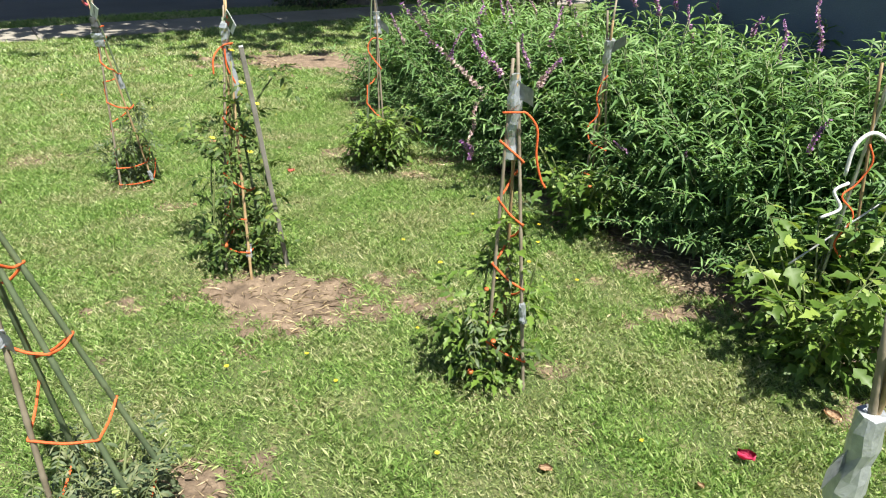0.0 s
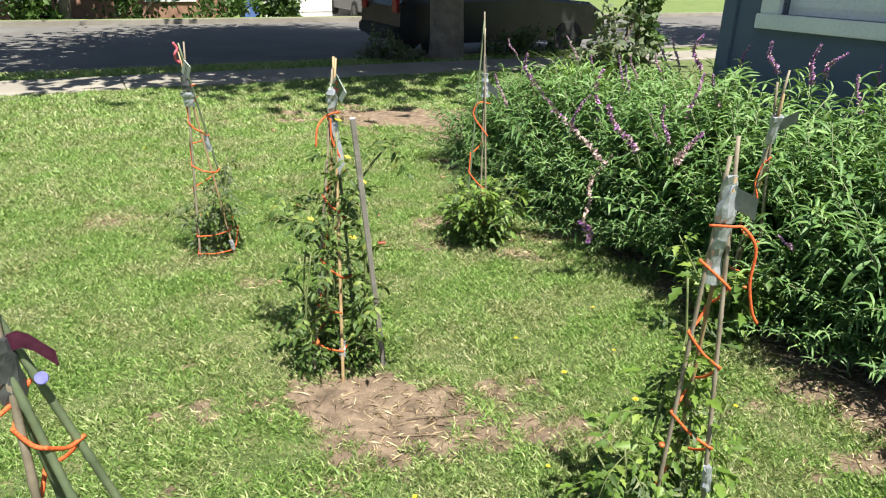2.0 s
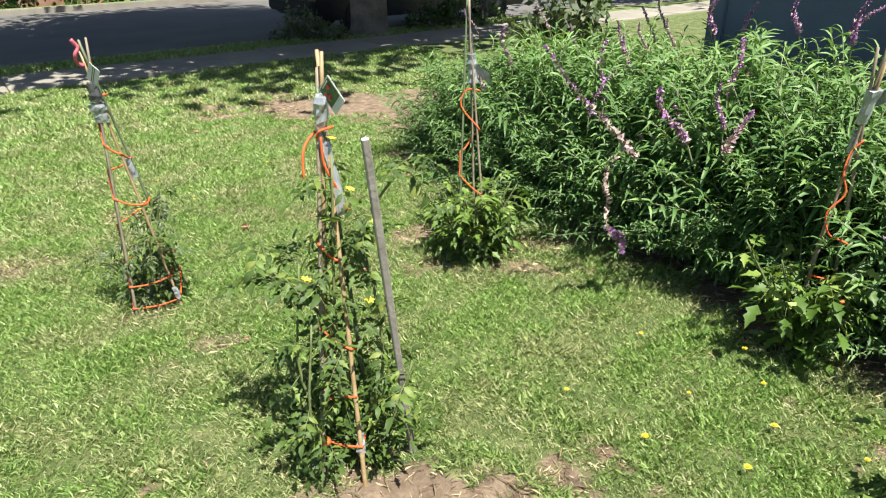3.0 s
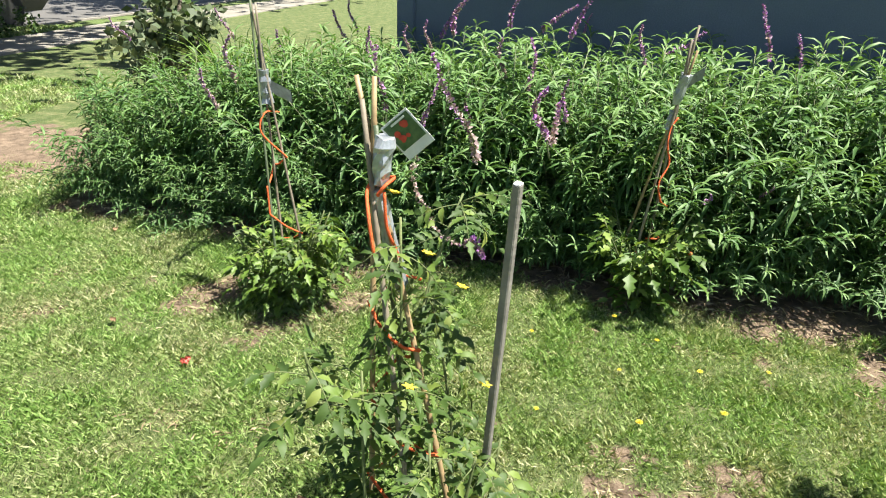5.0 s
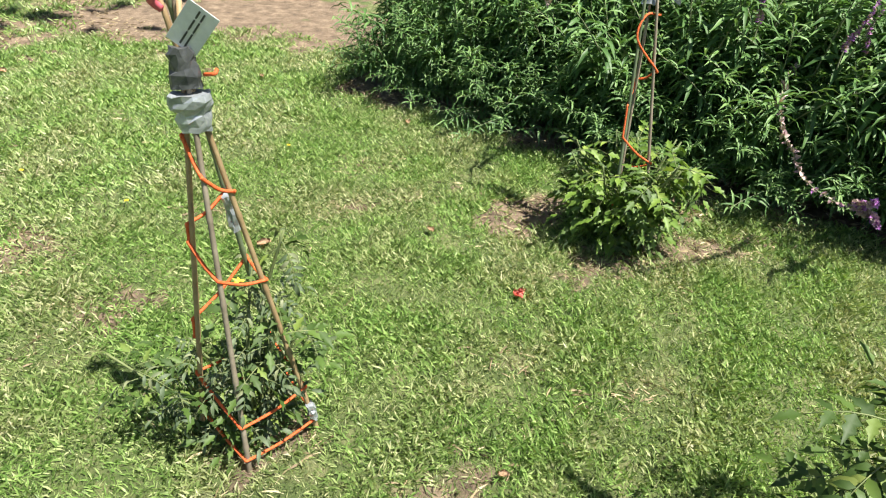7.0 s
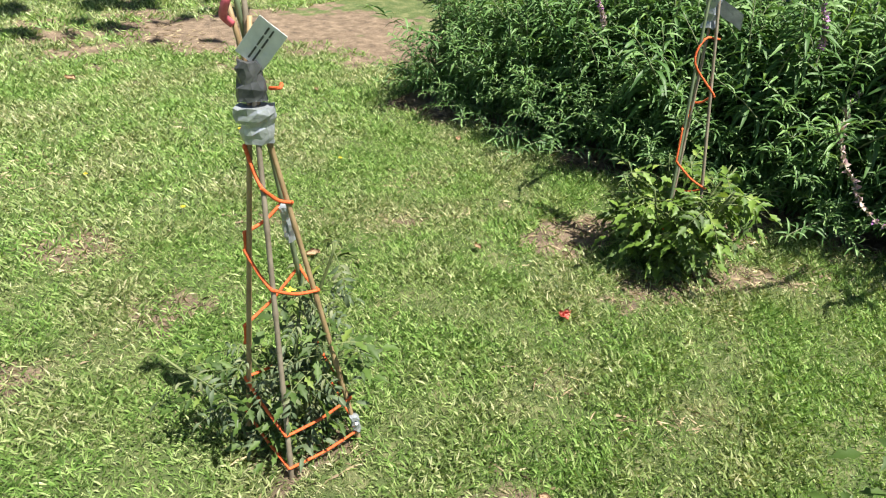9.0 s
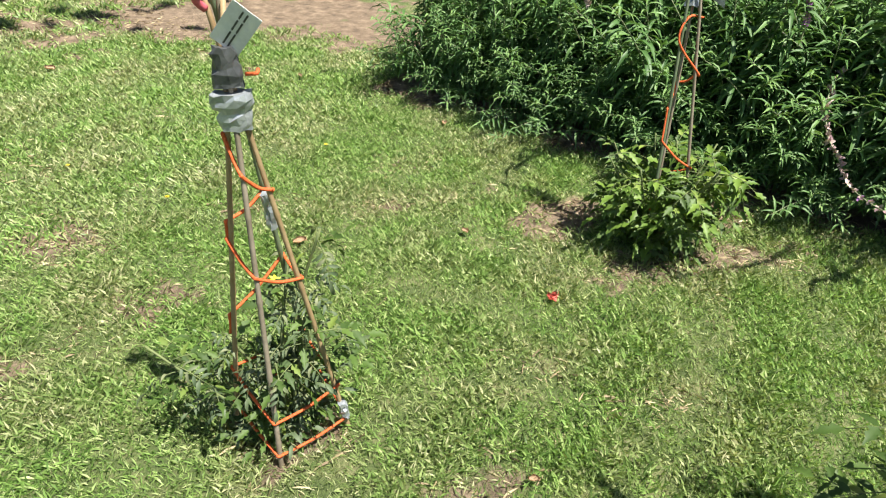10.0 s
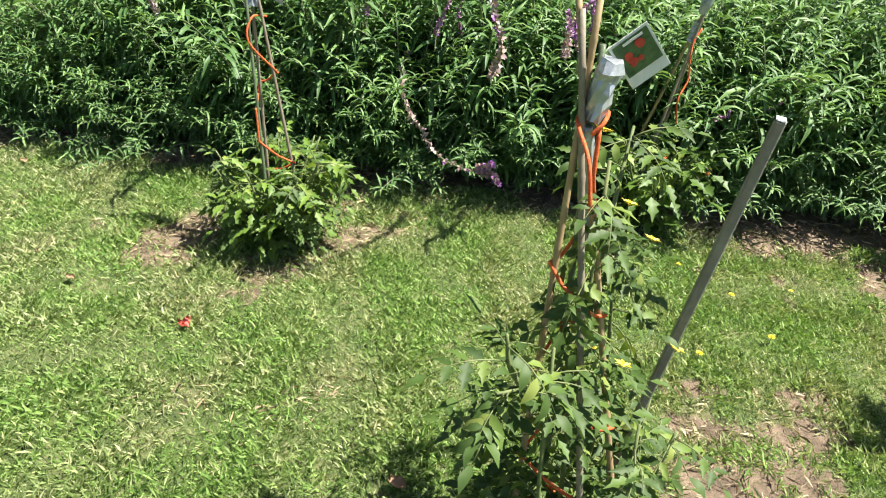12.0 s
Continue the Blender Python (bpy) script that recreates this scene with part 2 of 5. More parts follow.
def strewn(shape, tris, places, along, facing, lengths, widths):
    """Copies of a leaf shape (x across, y along, z out) at places; returns points and triangles."""
    along = along / np.linalg.norm(along, axis=1, keepdims=True)
    across = np.cross(along, facing)
    across /= np.linalg.norm(across, axis=1, keepdims=True) + 1e-9
    out = np.cross(across, along)
    v = (places[:, None] + shape[None, :, 0:1] * across[:, None] * widths[:, None, None]
         + shape[None, :, 1:2] * along[:, None] * lengths[:, None, None] + shape[None, :, 2:3] * out[:, None] * lengths[:, None, None])
    f = tris[None] + (np.arange(len(places)) * len(shape))[:, None, None]
    return v.reshape(-1, 3), f.reshape(-1, 3)


LANCE = np.array(((0, 0, 0), (-0.42, 0.3, 0.09), (0, 0.3, 0.05), (0.42, 0.3, 0.09), (-0.38, 0.62, 0.02), (0, 0.64, -0.02), (0.38, 0.62, 0.02), (0, 0.94, -0.30)))
OVATE = np.array(((0, 0, 0), (-0.5, 0.28, 0.06), (0, 0.3, 0), (0.5, 0.28, 0.06), (-0.40, 0.6, 0.02), (0, 0.62, -0.05), (0.40, 0.6, 0.02), (0, 1, -0.18)))
LOBED = np.array(((0, 0, 0), (-0.20, 0.12, 0.02), (-0.52, 0.30, 0.05), (-0.26, 0.42, 0.03), (-0.42, 0.60, 0.03), (-0.18, 0.70, -0.03), (0, 1, -0.16),
                  (0.18, 0.70, -0.03), (0.42, 0.60, 0.03), (0.26, 0.42, 0.03), (0.52, 0.30, 0.05), (0.20, 0.12, 0.02), (0, 0.32, -0.02), (0, 0.62, -0.05)))
LOBED_TRIS = np.array(((0, 12, 1), (1, 12, 2), (2, 12, 3), (3, 12, 13), (3, 13, 4), (4, 13, 5), (5, 13, 6), (6, 13, 7), (7, 13, 8), (8, 13, 9), (9, 13, 12), (9, 12, 10), (10, 12, 11), (11, 12, 0)))
LEAF_TRIS = np.array(((0, 2, 1), (0, 3, 2), (1, 2, 5), (1, 5, 4), (2, 3, 6), (2, 6, 5), (4, 5, 7), (5, 6, 7)))
BLADE = np.array(((-0.5, 0, 0), (0.5, 0, 0), (0.28, 0.6, 0.10), (0, 1, -0.04)))
BLADE_TRIS = np.array(((0, 1, 2), (0, 2, 3)))
SIMPLE = np.array(((0, 0, 0), (-0.5, 0.45, 0.06), (0.5, 0.45, 0.06), (0, 1, -0.1)))
SIMPLE_TRIS = np.array(((0, 2, 1), (1, 2, 3)))

# ---- the lot: u runs along the street, v away from the garden towards it ----
LOT = pose(0, 0, 0, 0, 0, 37)
CO, SI = math.cos(radians(37)), math.sin(radians(37))


def to_world(u, v):
    return u * CO - v * SI, u * SI + v * CO


def to_lot(x, y):
    return x * CO + y * SI, -x * SI + y * CO


# Worn places in the lawn: x, y, radius across, radius away, how bare.
WORN = ((-0.34, 2.18, 0.44, 0.20, 1.0), (-1.3, 6.95, 1.05, 0.48, 1.0), (-0.5, 6.45, 0.42, 0.36, 1.0), (1.272, 2.201, 0.14, 0.08, 0.95),
        (1.191, 2.612, 0.20, 0.12, 0.9), (1.36, 2.399, 0.14, 0.08, 0.8), (0.721, 1.788, 0.11, 0.08, 0.6), (-0.331, 1.107, 0.15, 0.11, 0.95), (-0.456, 1.751, 0.09, 0.06, 0.6), (0.06, 3.897, 0.15, 0.10, 0.82),
        (-0.449, 4.097, 0.17, 0.13, 0.88), (-0.124, 3.687, 0.28, 0.09, 0.72), (-1.54, 3.374, 0.10, 0.09, 0.78), (-1.877, 3.959, 0.10, 0.06, 0.72), (-2.384, 3.698, 0.22, 0.13, 0.7),
        (1.773, 1.598, 0.16, 0.12, 0.7), (0.153, 4.583, 0.10, 0.3, 0.5), (-0.936, 4.694, 0.22, 0.07, 0.35), (-2.779, 5.035, 0.4, 0.14, 0.35), (-1.049, 4.329, 0.14, 0.06, 0.65), (-0.633, 3.155, 0.10, 0.05, 0.35), (0.803, 1.441, 0.07, 0.04, 0.5),
        (-1.211, 3.039, 0.12, 0.07, 0.6), (-0.886, 3.371, 0.06, 0.05, 0.4), (-2.184, 4.326, 0.16, 0.08, 0.7), (-1.536, 4.453, 0.14, 0.05, 0.35), (-1.353, 2.879, 0.08, 0.05, 0.4), (0.422, 1.638, 0.08, 0.05, 0.4), (-0.083, 1.484, 0.07, 0.04, 0.4), (0.406, 2.932, 0.1, 0.05, 0.3))


def bareness(x, y):
    b = np.zeros_like(x)
    wob = 1 + 0.22 * np.sin(9 * x + 4 * y) + 0.20 * np.sin(17 * y - 7 * x + 1.3) + 0.18 * np.sin(31 * x + 23 * y) + 0.16 * np.sin(53 * y - 41 * x)
    for px, py, rx, ry, s in WORN:
        d = np.sqrt(((x - px) / rx) ** 2 + ((y - py) / ry) ** 2) * wob
        b = np.maximum(b, s * np.clip(1.9 - 1.25 * d, 0, 1))
    u, v = to_lot(x, y)
    hedge = np.clip((u - np.interp(v, (1.9, 2.6), (2.46, 2.62)) + 0.06 * np.sin(7 * v) + 0.04 * np.sin(17 * v)) / 0.12, 0, 1) * (v < 4.9) * (v > 0.4)
    return np.maximum(b, hedge)


def lawn_height(x, y):
    return 0.010 * np.sin(2.1 * x + 0.7) * np.sin(1.7 * y) + 0.005 * np.sin(5.3 * x - 3.1 * y) + 0.003 * np.sin(11 * x + 7 * y)


def street_height(v):
    """The fall of the land towards the street and past it."""
    return np.interp(v, (8.9, 10.8, 11.0, 11.04, 20.4, 20.44, 21.5, 27.0, 400.0), (0.0, -0.04, -0.05, -0.22, -0.22, -0.08, -0.12, -0.85, -1.2))


def build_ground():
    us = np.concatenate((np.array((-400, -150, -60, -25, -12, -8, -5.5)), np.arange(-4, 4.6, 0.05), np.array((5, 6, 7.5, 10, 16, 30, 80, 200, 400))))
    vs = np.concatenate((np.array((-400, -120, -40, -15, -6, -2)), np.arange(-0.5, 8.9, 0.05), np.array((9, 9.5, 10, 10.4, 10.8, 11.0, 11.04, 14, 18, 20.4, 20.44, 21.5, 24, 27, 40, 80, 200, 400))))
    uu, vv = np.meshgrid(us, vs)
    x, y = uu * CO - vv * SI, uu * SI + vv * CO
    near = np.clip((8.9 - vv) / 0.5, 0, 1) * np.clip((vv + 0.5) / 0.3, 0, 1) * np.clip((uu + 4) / 0.5, 0, 1) * np.clip((4.5 - uu) / 0.3, 0, 1)
    b = bareness(x, y) * near
    z = street_height(vv) + (lawn_height(x, y) - 0.012 * b) * near
    n, k = len(vs), len(us)
    i = np.arange(n * k).reshape(n, k)
    a, c, d, e = i[:-1, :-1].ravel(), i[:-1, 1:].ravel(), i[1:, 1:].ravel(), i[1:, :-1].ravel()
    me = soup("ground", np.stack((x, y, z), -1).reshape(-1, 3), np.concatenate((np.stack((a, c, d), 1), np.stack((a, d, e), 1))), [M_SOIL])
    sown = ((uu > -1.0 - 0.14 * vv) & (vv > 0.0) & (vv < 8.9)).astype(np.float32)
    me.attributes.new("sown", "FLOAT", "POINT").data.foreach_set("value", sown.ravel())
    at = me.attributes.new("bare", "FLOAT", "POINT")
    at.data.foreach_set("value", b.ravel().astype(np.float32))
    tagged(smooth(new("ground", me)), "lawn ground of green thatch with worn patches of bare brown soil", "ground", kind="structure")


build_ground()


def build_street():
    # pavement slabs
    walk_ob = thing("pavement", LOT, "pale concrete pavement slabs along the street", "pavement", kind="structure")
    bm = box(bmesh.new(), -0.745, 0.745, 9.0, 10.08, -0.09, 0.012, 0.008)
    slab = part("slab", bm, M_CONCRETE, walk_ob)
    for k in range(-14, 15):
        if k:
            ob = new("slab", slab.data)
            ob.parent, ob.location = walk_ob, (1.5 * k, 0, 0.004 * math.sin(k * 2.3))
    # road and kerbs
    bm = bmesh.new()
    rows = [[bm.verts.new((u, v, -0.19 + 0.03 * (1 - ((v - 15.7) / 4.7) ** 2))) for v in np.linspace(11.12, 20.3, 9)] for u in (-200, -60, -20, -8, 0, 8, 20, 60, 200)]
    for a, b in zip(rows, rows[1:]):
        for k in range(8):
            bm.faces.new((a[k], b[k], b[k + 1], a[k + 1]))
    ob = part("road", bm, M_ASPHALT)
    ob.matrix_world = LOT
    tagged(ob, "grey asphalt road dappled with tree shade", "road", kind="structure")
    for v, low in ((11.0, -0.03), (20.3, -0.06)):
        kerb = part("kerb", box(bmesh.new(), -60, 60, v, v + 0.14, -0.4, low, 0.02), M_CONCRETE)
        kerb.matrix_world = LOT
        tagged(kerb, "low concrete kerb at the edge of the road", "kerb", kind="structure")
    drive = part("driveway", box(bmesh.new(), 7.5, 14.4, 20.5, 29.0, -1.2, -0.06, 0.01), M_CONCRETE)
    for v in drive.data.vertices:
        v.co.z += float(street_height(v.co.y)) + 0.08
    drive.matrix_world = LOT
    tagged(drive, "pale concrete driveway leading to a white garage", "driveway", kind="structure")


build_street()


# ---- the blue-grey house beside the sage hedge ----
def build_house():
    home = thing("house", LOT, "blue-grey painted house with a white-trimmed window", "house")
    u0, v1 = 4.0, 3.37
    wv0, wv1, wz0, wz1 = 2.13, 2.97, 1.21, 2.3
    for a, b, lo, hi in ((-9, wv0, -0.1, 2.8), (wv1, v1, -0.1, 2.8), (wv0, wv1, -0.1, wz0), (wv0, wv1, wz1, 2.8)):
        part("side_wall", box(bmesh.new(), u0, u0 + 0.2, a, b, lo, hi), M_WALL, home)
    part("street_wall", box(bmesh.new(), u0 + 0.2, 12, v1 - 0.2, v1, -0.1, 2.8), M_WALL, home)
    part("corner_board", box(bmesh.new(), u0 - 0.02, u0 + 0.09, v1 - 0.09, v1 + 0.02, -0.05, 2.78, 0.006), M_WALL, home)
    part("far_wall", box(bmesh.new(), 12, 12.2, -9, v1, -0.1, 2.8), M_WALL, home)
    part("rear_wall", box(bmesh.new(), u0, 12.2, -9.2, -9, -0.1, 2.8), M_WALL, home)
    part("roof", box(bmesh.new(), u0 - 0.25, 12.6, -9.5, v1 + 0.4, 2.8, 2.95, 0.02), M_ROOF, home)
    win = part("window", box(bmesh.new(), u0 + 0.06, u0 + 0.1, wv0, wv1, wz0, wz0 + 0.04), M_TRIM, home, "white-framed sash window")
    for name, a, b, lo, hi, d in (("sill", wv0 - 0.14, wv1 + 0.14, wz0 - 0.085, wz0, 0.05),
                                  ("casing", wv0 - 0.13, wv0, wz0, wz1, 0.03), ("casing", wv1, wv1 + 0.13, wz0, wz1, 0.03), ("head", wv0 - 0.15, wv1 + 0.15, wz1, wz1 + 0.13, 0.035)):
        part(name, box(bmesh.new(), u0 - d, u0 + 0.05, a, b, lo, hi, 0.005), M_TRIM, win)
    for a, b, lo, hi in ((wv0, wv1, wz0 + 0.04, wz0 + 0.13), (wv0, wv1, wz1 - 0.05, wz1), (wv0, wv0 + 0.05, wz0 + 0.1, wz1 - 0.05), (wv1 - 0.05, wv1, wz0 + 0.1, wz1 - 0.05)):
        part("sash", box(bmesh.new(), u0 + 0.055, u0 + 0.11, a, b, lo, hi, 0.004), M_TRIM, win)
    pane = part("pane", box(bmesh.new(), u0 + 0.08, u0 + 0.086, wv0 + 0.05, wv1 - 0.05, wz0 + 0.1, wz1 - 0.05), M_GLASS, win)
    pane.visible_shadow = False
    for k in range(14):
        z = wz0 + 0.13 + 0.07 * k
        slat = part("blind_slat", box(bmesh.new(), u0 + 0.14, u0 + 0.165, wv0, wv1, z, z + 0.045), M_INK, win, "dark blind slat")


build_house()


# ---- across the street ----
def build_far_side():
    home = thing("house", LOT @ pose(4.6, 0, 0), "brown brick house across the street with a white window", "house")
    part("brick_wall", box(bmesh.new(), -9.6, 0.6, 25.6, 26.0, -1.2, 2.4), M_BRICK, home)
    part("roof", box(bmesh.new(), -10.2, 1.2, 25.0, 33.0, 2.4, 2.6), M_ROOF, home)
    for u in (-6.6, -2.0):
        win = part("window", box(bmesh.new(), u, u + 1.6, 25.54, 25.62, 0.1, 1.4), M_TRIM, home)
        part("pane", box(bmesh.new(), u + 0.1, u + 1.5, 25.52, 25.54, 0.2, 1.3), M_DARKTAPE, win, "dark window pane")
    garage = thing("garage", LOT @ pose(4.9, 0, 0), "white garage at the end of a concrete driveway", "garage")
    part("wall", box(bmesh.new(), 2.4, 9.4, 29.0, 29.3, -1.3, 2.4), M_GARAGE, garage)
    door = part("door", box(bmesh.new(), 3.0, 8.6, 28.95, 29.0, -1.1, 1.3), M_GARAGE, garage)
    for k in range(4):
        part("panel", box(bmesh.new(), 3.08, 8.52, 28.93, 28.95, -1.06 + 0.58 * k, -0.56 + 0.58 * k, 0.01), M_GARAGE, door)
    fence = thing("fence", LOT @ pose(4.6, 0, 0), "cedar board fence across the street", "fence")
    bm = box(bmesh.new(), 0, 0.14, 24.0, 24.03, -0.9, 1.1)
    first = part("board", bm, M_FENCE, fence)
    for k in range(1, 40):
        ob = new("board", first.data)
        ob.parent, ob.location = fence, (-0.148 * k, 0.004 * math.sin(k * 5.1), 0.02 * math.sin(k * 3.7))
    first.location = (0, 0, 0)
    for ob in fence.children:
        ob.location.x -= 9.8
    can = thing("recycling_bin", LOT @ pose(5.8, 25.0, -0.6), "blue plastic recycling bin on wheels", "bin")
    bm = bmesh.new()
    bmesh.ops.create_cone(bm, cap_ends=True, segments=4, radius1=0.36, radius2=0.44, depth=0.9, matrix=pose(0, 0, 0.47, 0, 0, 45))
    part("body", bm, M_BIN, can)
    part("lid", box(bmesh.new(), -0.34, 0.34, -0.36, 0.34, 0.92, 0.99, 0.02), M_BIN, can)
    for x in (-0.28, 0.28):
        bm = bmesh.new()
        bmesh.ops.create_cone(bm, cap_ends=True, segments=14, radius1=0.1, radius2=0.1, depth=0.05, matrix=pose(x, 0.3, 0.1, 0, 90, 0))
        part("wheel", bm, M_TYRE, can)


build_far_side()


def build_car(name, m, label, paint, length=4.5):
    """A tall car: shaped body, glass house, four wheels, lamps. x runs from tail to nose."""
    car = thing(name, m, label, "car", "parked cars")
    outline = ((0, 0.45), (0.02, 0.95), (0.10, 1.05), (0.22, 1.72), (0.6, 1.80), (2.3, 1.78), (2.85, 1.12), (4.1, 1.02), (4.42, 0.85), (4.5, 0.5), (4.3, 0.33), (0.15, 0.33))
    bm = bmesh.new()
    loops = []
    for y, squeeze in ((-0.9, 0.93), (-0.82, 1.0), (0.82, 1.0), (0.9, 0.93)):
        loops.append([bm.verts.new((x * length / 4.5, y * (0.86 if z > 1.15 else 1.0), 0.33 + (z - 0.33) * squeeze)) for x, z in outline])
    for a, b in zip(loops, loops[1:]):
        for k in range(len(outline)):
            bm.faces.new((a[k], a[(k + 1) % len(outline)], b[(k + 1) % len(outline)], b[k]))
    bm.faces.new(loops[0][::-1])
    bm.faces.new(loops[-1])
    bmesh.ops.recalc_face_normals(bm, faces=bm.faces)
    body = part("body", bm, paint, car)
    for y in (-0.80, 0.80):
        bm = bmesh.new()
        side = [bm.verts.new((x, y * 0.965, z)) for x, z in ((0.35, 1.18), (0.42, 1.62), (2.2, 1.62), (2.65, 1.18))]
        bm.faces.new(side)
        bmesh.ops.solidify(bm, geom=list(bm.faces), thickness=0.02)
        part("side_window", bm, M_DARKTAPE, body, "dark side window")
    for x in (0.85, 3.6):
        for y in (-0.80, 0.80):
            wheel = part("wheel", smooth_cone(0.36, 0.24, pose(x, y, 0.36, 90, 0, 0)), M_TYRE, car)
            part("rim", smooth_cone(0.21, 0.26, pose(x, y, 0.36, 90, 0, 0)), M_RIM, wheel)
    for y in (-0.72, 0.72):
        part("tail_lamp", box(bmesh.new(), -0.02, 0.04, y - 0.1, y + 0.1, 0.85, 1.1, 0.01), M_LAMPRED, car, "red tail lamp")
    part("bumper", box(bmesh.new(), -0.08, 0.1, -0.85, 0.85, 0.42, 0.62, 0.03), M_TYRE, car)
    return car


def smooth_cone(radius, width, m):
    bm = bmesh.new()
    made = bmesh.ops.create_cone(bm, cap_ends=True, segments=28, radius1=radius, radius2=radius, depth=width, matrix=m)
    rim = [e for e in bm.edges if len({f.normal.to_tuple(1) for f in e.link_faces}) > 1 and any(len(f.verts) > 4 for f in e.link_faces)]
    bmesh.ops.bevel(bm, geom=rim, offset=min(0.03, width * 0.2), segments=2, affect="EDGES")
    return bm


build_car("car", LOT @ pose(5.3, 12.3, -0.2), "black off-road car parked behind a street tree", M_CARPAINT)
build_car("car", LOT @ pose(11.0, 25.5, -0.62, 0, 0, 90), "dark car parked on the driveway", M_CARPAINT)


# ---- trees and shrubs by the street ----
def leaf_cloud(rng, centres, spread, count, size):
    pick = rng.integers(0, len(centres), count)
    p = centres[pick] + rng.normal(0, 1, (count, 3)) * spread
    a = rng.normal(0, 1, (count, 3))
    f = rng.normal(0, 1, (count, 3)) + np.array((0, 0, 0.8))
    n = rng.uniform(0.7, 1.3, count) * size
    return strewn(SIMPLE, SIMPLE_TRIS, p, a, f, n, n * 0.6)


def build_tree(name, u, v, height, girth, reach, seed, leaves, label, low=3.2, lean=(0.0, 0.0)):
    rng = np.random.default_rng(seed)
    x, y = to_world(u, v)
    ground_z = float(street_height(v))
    tree = thing(name, pose(x, y, ground_z), label, "tree")
    bm = bmesh.new()
    tube(bm, bend(((0, 0, -0.1), (0.03, 0, 0.25), (0.02, 0.04, 1.2), (0.06, 0.1, low)), 6), [girth * (1.55, 1.25, 1.12, 1.05, 1.0, 0.97, 0.95)[min(k, 6)] for k in range(19)], 18)
    for vert in bm.verts:
        if vert.co.z < 1.2:
            a = math.atan2(vert.co.y, vert.co.x)
            k = 1 + 0.10 * math.sin(5 * a + 1) * (1.2 - vert.co.z)
            vert.co.x *= k
            vert.co.y *= k
    smooth(part("trunk", bm, M_BARK, tree))
    tips = []
    for k in range(30):
        a = 2.4 * k + rng.uniform(-0.3, 0.3)
        r, h = reach * ((k + 0.7) / 30) ** 0.45, rng.uniform(low + 0.8, height * 0.9)
        ex, ey = math.cos(a) * r + lean[0], math.sin(a) * r + lean[1]
        pts = bend(((0.06, 0.1, low - 0.2), (ex * 0.4, ey * 0.4, low + (h - low) * 0.55), (ex, ey, h)), 5)
        smooth(part("limb", tube(bmesh.new(), pts, [girth * 0.5 * (1 - 0.08 * i) for i in range(len(pts))], 8), M_BARK, tree))
        tips += [np.array(p) for p in pts[4:]]
    tips = np.array(tips)
    tips = np.concatenate((tips, tips * np.array((0.85, 0.85, 1.0)) + rng.normal(0, 0.8, tips.shape), tips * np.array((0.7, 0.7, 1.0)) + rng.normal(0, 1.0, tips.shape)))
    tips[:, 2] = np.maximum(tips[:, 2], low + 1.9)
    verts, tris = leaf_cloud(rng, tips, np.array((0.8, 0.8, 0.45)), leaves, 0.34)
    tagged(new("crown", soup("crown", verts, tris, [M_TREELEAF])), kind="stuff").parent = tree
    return tree


build_tree("street_tree", 5.75, 10.6, 9.5, 0.29, 5.3, 3, 62000, "broad old street tree with a thick grey-brown trunk", lean=(-1.88, -1.16))
build_tree("street_tree", 16.0, 10.55, 8.5, 0.26, 4.5, 4, 4500, "street tree in the grass strip beyond the house")


def build_shrub(x, y, size, seed, count, label, material=M_TREELEAF, leaf=0.09, stem=True):
    rng = np.random.default_rng(seed)
    z = float(street_height(to_lot(x, y)[1]))
    shrub = thing("shrub", pose(x, y, z), label, "shrub", "street shrubs")
    centres = rng.normal(0, 1, (26, 3)) * np.array(size) * 0.4 + np.array((0, 0, size[2] * 0.62))
    centres[:, 2] = np.maximum(centres[:, 2], 0.12)
    for k in range(5):
        top = centres[k * 5]
        smooth(part("stem", tube(bmesh.new(), bend(((0.05 * math.cos(k), 0.05 * math.sin(k), -0.03), tuple(top * 0.5), tuple(top)), 4), 0.018, 6), M_BARK, shrub))
    verts, tris = leaf_cloud(rng, centres, min(size) * 0.16, count, leaf)
    verts[:, 2] = np.maximum(verts[:, 2], 0.0)
    tagged(new("crown", soup("crown", verts, tris, [material])), kind="stuff").parent = shrub


build_shrub(*to_world(6.5, 6.7), (0.35, 0.35, 1.6), 5, 1500, "tall green shrub beside the house corner")
build_shrub(*to_world(5.2, 5.9), (0.5, 0.4, 0.7), 6, 1300, "low dark shrub with purple-brown leaves by the house corner", M_GREY)
build_shrub(*to_world(4.9, 10.5), (0.8, 0.3, 0.35), 7, 1500, "low flowering ground cover around the street tree", M_GREY, 0.06)
build_shrub(*to_world(7.2, 10.5), (0.9, 0.3, 0.35), 8, 1500, "low leafy ground cover around the street tree", M_TREELEAF, 0.06)
for k, (u, v, s, h) in enumerate(((-7.6, 22.5, 1.3, 0.9), (-5.2, 22.8, 1.0, 0.8), (-2.4, 23.4, 1.5, 1.2), (0.2, 23.2, 1.2, 1.0), (1.7, 22.6, 0.8, 0.8))):
    build_shrub(*to_world(u + 4.6, v), (s, s * 0.7, h), 20 + k, 1200, "dark green shrub in front of the brick house", M_TREELEAF, 0.16)
build_tree("yard_tree", 0.2, 23.0, 6.0, 0.2, 3.0, 31, 2500, "slender tree in the yard across the street", 2.6)


